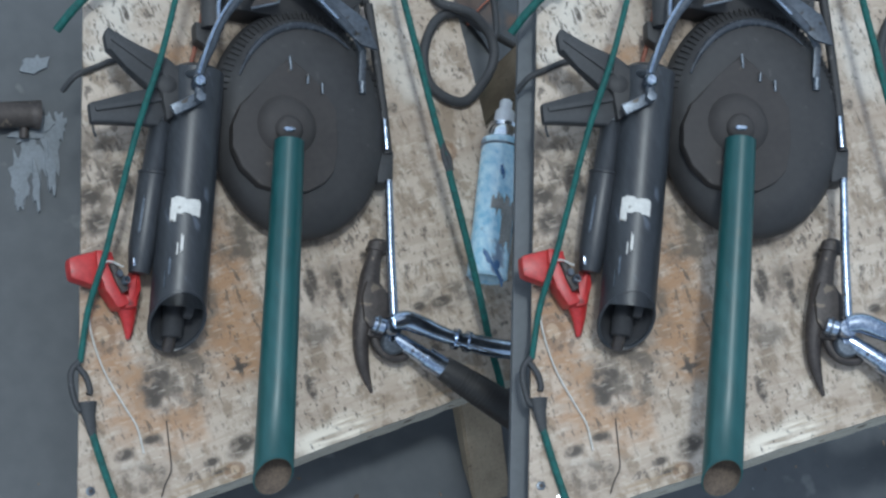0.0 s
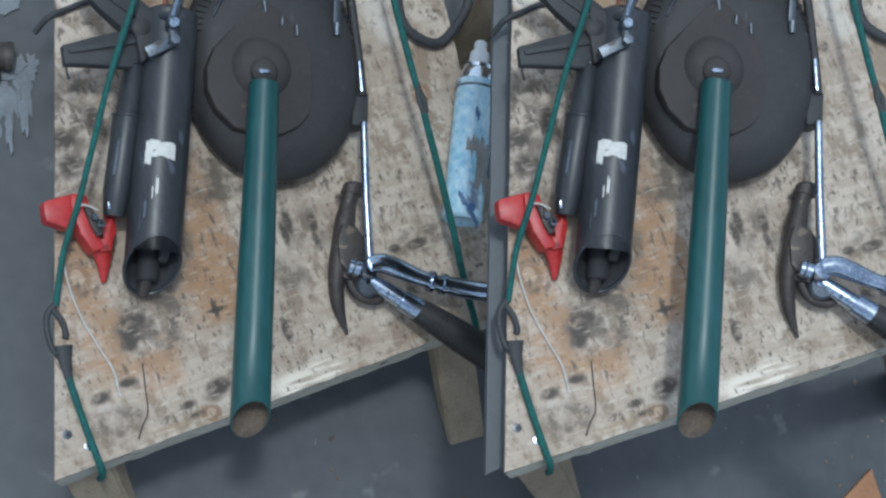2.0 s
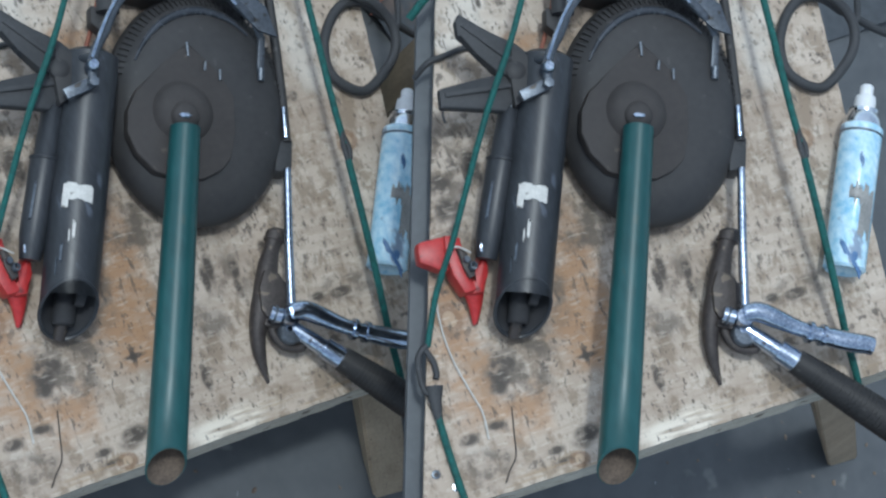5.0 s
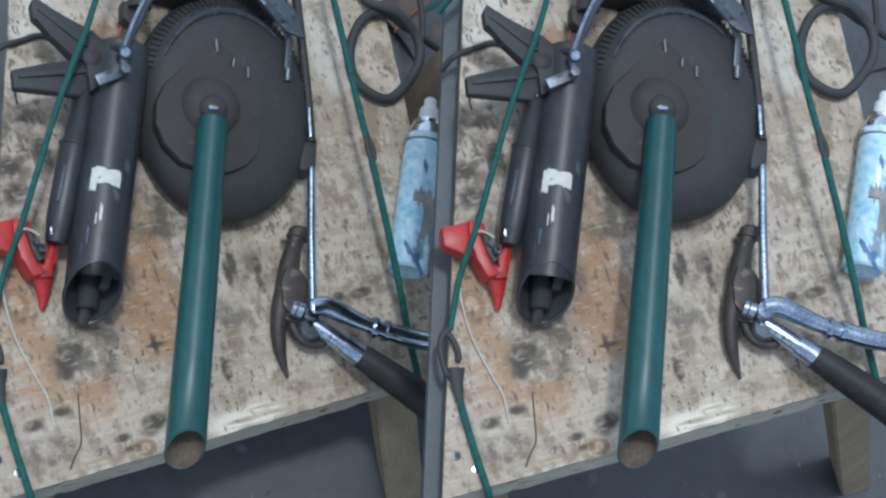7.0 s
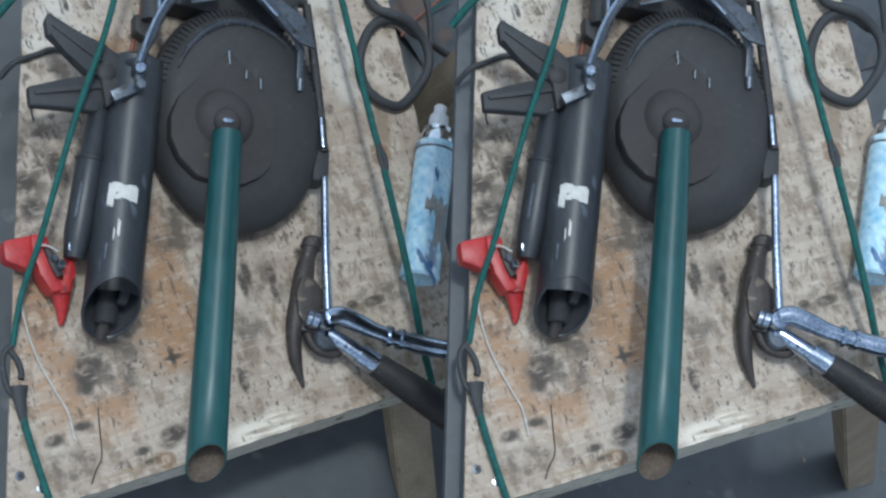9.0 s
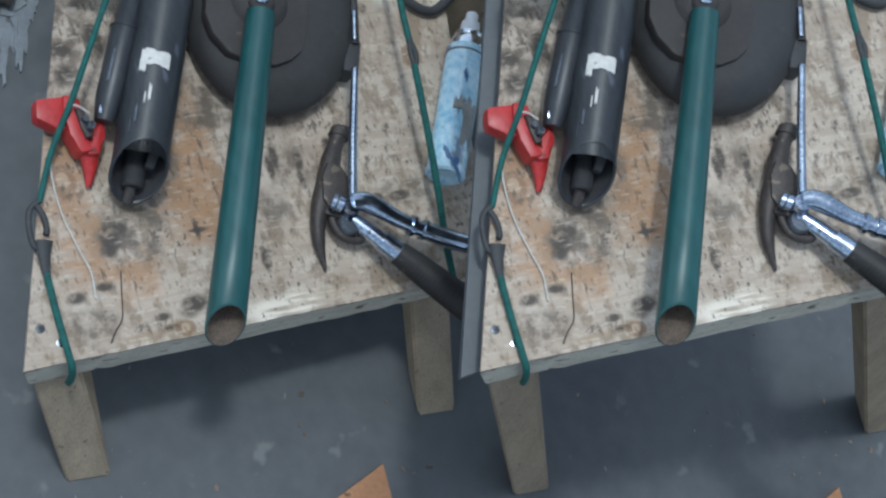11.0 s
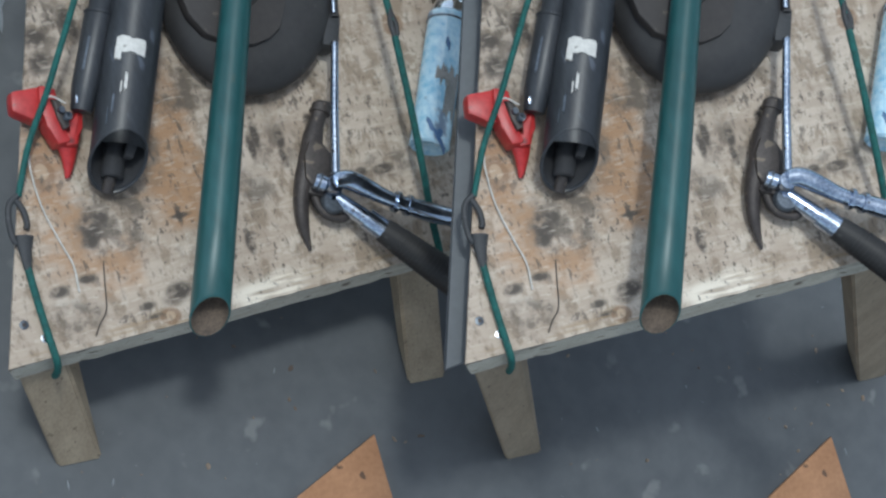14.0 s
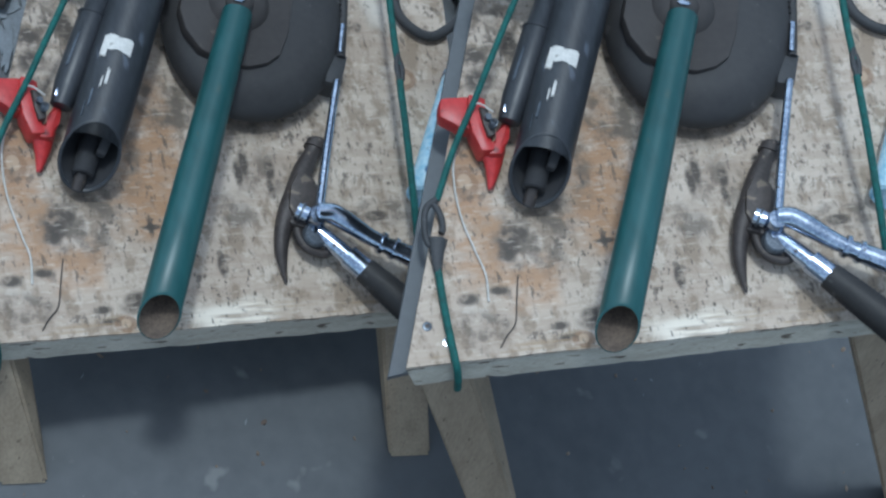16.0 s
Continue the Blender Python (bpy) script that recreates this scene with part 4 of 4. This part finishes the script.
def motor_block():
    t = thing("motor_block", (0.48, 0.62, 0), "dark greasy motor block with bars and wires at the far edge", "motor")
    part("body", slab([(0.350, 0.540), (0.385, 0.528), (0.505, 0.470), (0.528, 0.480), (0.562, 0.560), (0.588, 0.655), (0.392, 0.668), (0.366, 0.600)], 0.0, 0.040, 0.006), BLACK, t)
    part("fork_leg", sweep([(0.338, 0.512, 0.046), (0.360, 0.578, 0.050), (0.380, 0.640, 0.052), (0.388, 0.664, 0.052)], 0.0135, 18), RUBBER, t, "dark round fork leg")
    part("fork_leg", sweep([(0.384, 0.580, 0.052), (0.402, 0.632, 0.054), (0.410, 0.660, 0.054)], 0.0125, 18), BLACK, t)
    part("flat_bar", bar((0.398, 0.572, 0.060), (0.424, 0.658, 0.062), 0.013, 0.014), IRON, t, "brown flat bar")
    part("housing", slab([(0.424, 0.590), (0.448, 0.556), (0.478, 0.512), (0.506, 0.484), (0.528, 0.496), (0.556, 0.566), (0.566, 0.604), (0.432, 0.622)], 0.036, 0.058, 0.009), BLACK, t, "greasy cast housing")
    part("cross_plate", slab([(0.440, 0.612), (0.512, 0.600), (0.526, 0.616), (0.444, 0.632)], 0.050, 0.0600, 0.002), GREASED, t, "pale blue-grey cross plate")
    for x, y in ((0.4845, 0.5685), (0.4935, 0.5650), (0.502, 0.520)):
        part("bolt", lathe(((0.0045, 0.052), (0.0045, 0.066), (0.003, 0.068), (0.0, 0.068)), 6, Matrix.Translation((x, y, 0.0))), STEEL, t, "dull bolt head")
    part("side_rail", bar((0.520, 0.480, 0.044), (0.575, 0.650, 0.046), 0.010, 0.014), RUBBER, t)
    for x, y in ((0.595, 0.608), (0.581, 0.577), (0.568, 0.539), (0.554, 0.504)):
        part("knob", lathe(((0.0055, 0.0), (0.0055, 0.012), (0.0075, 0.013), (0.0075, 0.021), (0.0, 0.022)), 14, along((x - 0.020, y + 0.006, 0.030), (x + 0.01, y - 0.003, 0.030))), RUBBER, t, "black knob")
    part("wire", sweep(spline([(0.330, 0.655, 0.028), (0.338, 0.634, 0.032), (0.343, 0.607, 0.034), (0.353, 0.600, 0.040), (0.366, 0.603, 0.060)], 6), 0.0024, 8), RUBBER, t)
    part("wire", sweep(spline([(0.336, 0.662, 0.02), (0.348, 0.636, 0.034), (0.352, 0.610, 0.038), (0.362, 0.596, 0.058)], 6), 0.0022, 8), RUBBER, t)
    part("red_wire", sweep(spline([(0.362, 0.585, 0.02), (0.357, 0.569, 0.020), (0.339, 0.530, 0.020), (0.317, 0.496, 0.018), (0.300, 0.470, 0.012)], 6), 0.0028, 8), COPPER, t, "red-brown wire")
    part("bracket_tab", slab([(0.323, 0.527), (0.341, 0.517), (0.328, 0.489), (0.316, 0.506)], 0.022, 0.042, 0.003), BLACK, t)
    part("bracket_tab", bar((0.342, 0.578, 0.036), (0.352, 0.562, 0.036), 0.010, 0.010), BLACK, t)


def dark_thread():
    t = thing("dark_thread", (0.13, 0.06, 0), "thin dark thread lying on the plywood", "thread")
    part("strand", sweep(spline([(0.138, 0.099, 0.0012), (0.131, 0.072, 0.0012), (0.124, 0.046, 0.0012), (0.112, 0.033, 0.0012), (0.103, 0.021, 0.0012)], 6), 0.0008, 6), IRON, t)


for build in (green_pipe, drum, bracket, tubes, arms, clamp, string, cords, cable, black_lead, spray_can, hammer, wrench, motor_block, dark_thread):
    build()
for ob in list(on_bench):
    copy_thing(ob, A_TO_B @ ob.matrix_basis)

# ---- things on the floor ----
tarp_data = bmesh.new()
bmesh.ops.create_grid(tarp_data, x_segments=90, y_segments=60, size=1)
for v in tarp_data.verts:
    x, y = 1.32 + 0.86 * v.co.x, 1.02 + 0.66 * v.co.y
    x += 0.03 * noise.noise((y * 5, 1, 0)) - 0.25 * (y - 1.0)
    h = 0.012 + 0.016 * noise.noise((x * 5, y * 9, 2)) + 0.007 * noise.noise((x * 17, y * 23, 4))
    v.co = (x, y, max(0.003, h))
tarp = new("tarpaulin")
tarp["base"] = (0, 0, 0)
tagged(tarp, "dark blue-grey crumpled tarpaulin spread on the floor", "tarpaulin")
part("sheet", tarp_data, TARP, tarp)

for label, mat, points in (("thin red wire lying on the tarpaulin", COPPER, [(0.556, 0.580, 0.030), (0.584, 0.598, 0.030), (0.622, 0.614, 0.030), (0.666, 0.633, 0.030)]),
                           ("thin blue-green wire lying on the tarpaulin", CORD, [(0.607, 0.601, 0.030), (0.629, 0.610, 0.030), (0.659, 0.618, 0.030)])):
    wire = new("loose_wire")
    wire["base"] = (0, 0, 0)
    tagged(wire, label, "wire", "wires on the tarpaulin")
    part("strand", sweep(spline(points, 6), 0.0016, 8), mat, wire)

for m in (Matrix.Translation((0.0265, -0.023, 0)), Matrix.Translation((0.690, -0.238, 0))):
    c = new("board_scrap")
    c["base"] = (0, 0, 0)
    c.matrix_basis = m
    tagged(c, "orange-brown pointed scrap of board on the floor", "board", "board scraps")
    bm = slab([(0.2255, -0.052), (0.110, -0.091), (-0.10, -0.163), (-0.06, -0.36), (0.212, -0.34), (0.2205, -0.124)], 0.0, 0.006, 0.001)
    scrap = part("scrap", bm, CARD, c)

patch = new("paint_flakes")
patch["base"] = (0, 0, 0)
tagged(patch, "pale worn patch of flaked paint on the floor", "paint patch", kind="stuff")
rng = random.Random(3)
for level, (cx, cy, ry, rx) in enumerate(((-0.088, 0.605, 0.034, 0.012), (-0.066, 0.622, 0.030, 0.014), (-0.040, 0.628, 0.038, 0.013), (-0.020, 0.652, 0.018, 0.008), (-0.022, 0.735, 0.010, 0.022),
                       (-0.10, 0.575, 0.014, 0.006), (-0.055, 0.655, 0.014, 0.03), (-0.075, 0.585, 0.03, 0.005), (-0.05, 0.60, 0.03, 0.006))):
    ring = []
    for k in range(22):
        a = 2 * math.pi * k / 22
        s = rng.uniform(0.6, 1.25)
        ring.append((cx + 0.004 + rx * s * math.cos(a) + 0.25 * ry * s * math.sin(a), cy - 0.046 + ry * s * math.sin(a)))
    part("flake", slab(ring, 0.0, 0.0010 + 0.0006 * level), CHALK, patch, smooth=False)

tool = new("iron_bar")
tool["base"] = (0, 0, 0)
tagged(tool, "dark iron bar with a rounded notched end on the floor", "bar")
part("bar", sweep(spline([(-0.20, 0.655, 0.016), (-0.115, 0.640, 0.016), (-0.055, 0.627, 0.016), (-0.038, 0.621, 0.016)], 6), lambda u: 0.017 if u < 0.8 else 0.019, 14, flat=0.8), IRON, tool)
part("notch", sweep([(-0.062, 0.612, 0.012), (-0.066, 0.600, 0.01)], 0.006, 8), IRON, tool)

crumbs = new("floor_litter")
crumbs["base"] = (0, 0, 0)
tagged(crumbs, "scattered brown crumbs and chips on the floor", "litter", kind="stuff")
rng = random.Random(11)
bm = bmesh.new()
for k in range(260):
    x, y, r = rng.uniform(-0.5, 1.3), rng.uniform(-0.6, 0.3), rng.choice((0.0012, 0.0016, 0.0022, 0.0034))
    m = Matrix.Translation((x, y, r * 0.3)) @ Matrix.Rotation(rng.uniform(0, 6.3), 4, 'Z') @ Matrix.Diagonal((rng.uniform(0.6, 2.0), rng.uniform(0.5, 1.1), 0.5, 1))
    bmesh.ops.create_icosphere(bm, subdivisions=1, radius=r, matrix=m)
part("crumbs", bm, CRUMB, crumbs)

chips = new("paint_chips")
chips["base"] = (0, 0, 0)
tagged(chips, "small pale chips and streaks of paint on the floor", "litter", kind="stuff")
rng = random.Random(21)
bm = bmesh.new()
for k in range(90):
    x, y, r = rng.uniform(-0.4, 1.2), rng.uniform(-0.6, 0.25), rng.choice((0.0007, 0.0010, 0.0016))
    m = Matrix.Translation((x, y, r * 0.2)) @ Matrix.Rotation(rng.gauss(1.6, 0.5), 4, 'Z') @ Matrix.Diagonal((rng.uniform(0.8, 4.5), rng.uniform(0.4, 0.9), 0.3, 1))
    bmesh.ops.create_icosphere(bm, subdivisions=1, radius=r, matrix=m)
part("chips", bm, CHALK, chips)
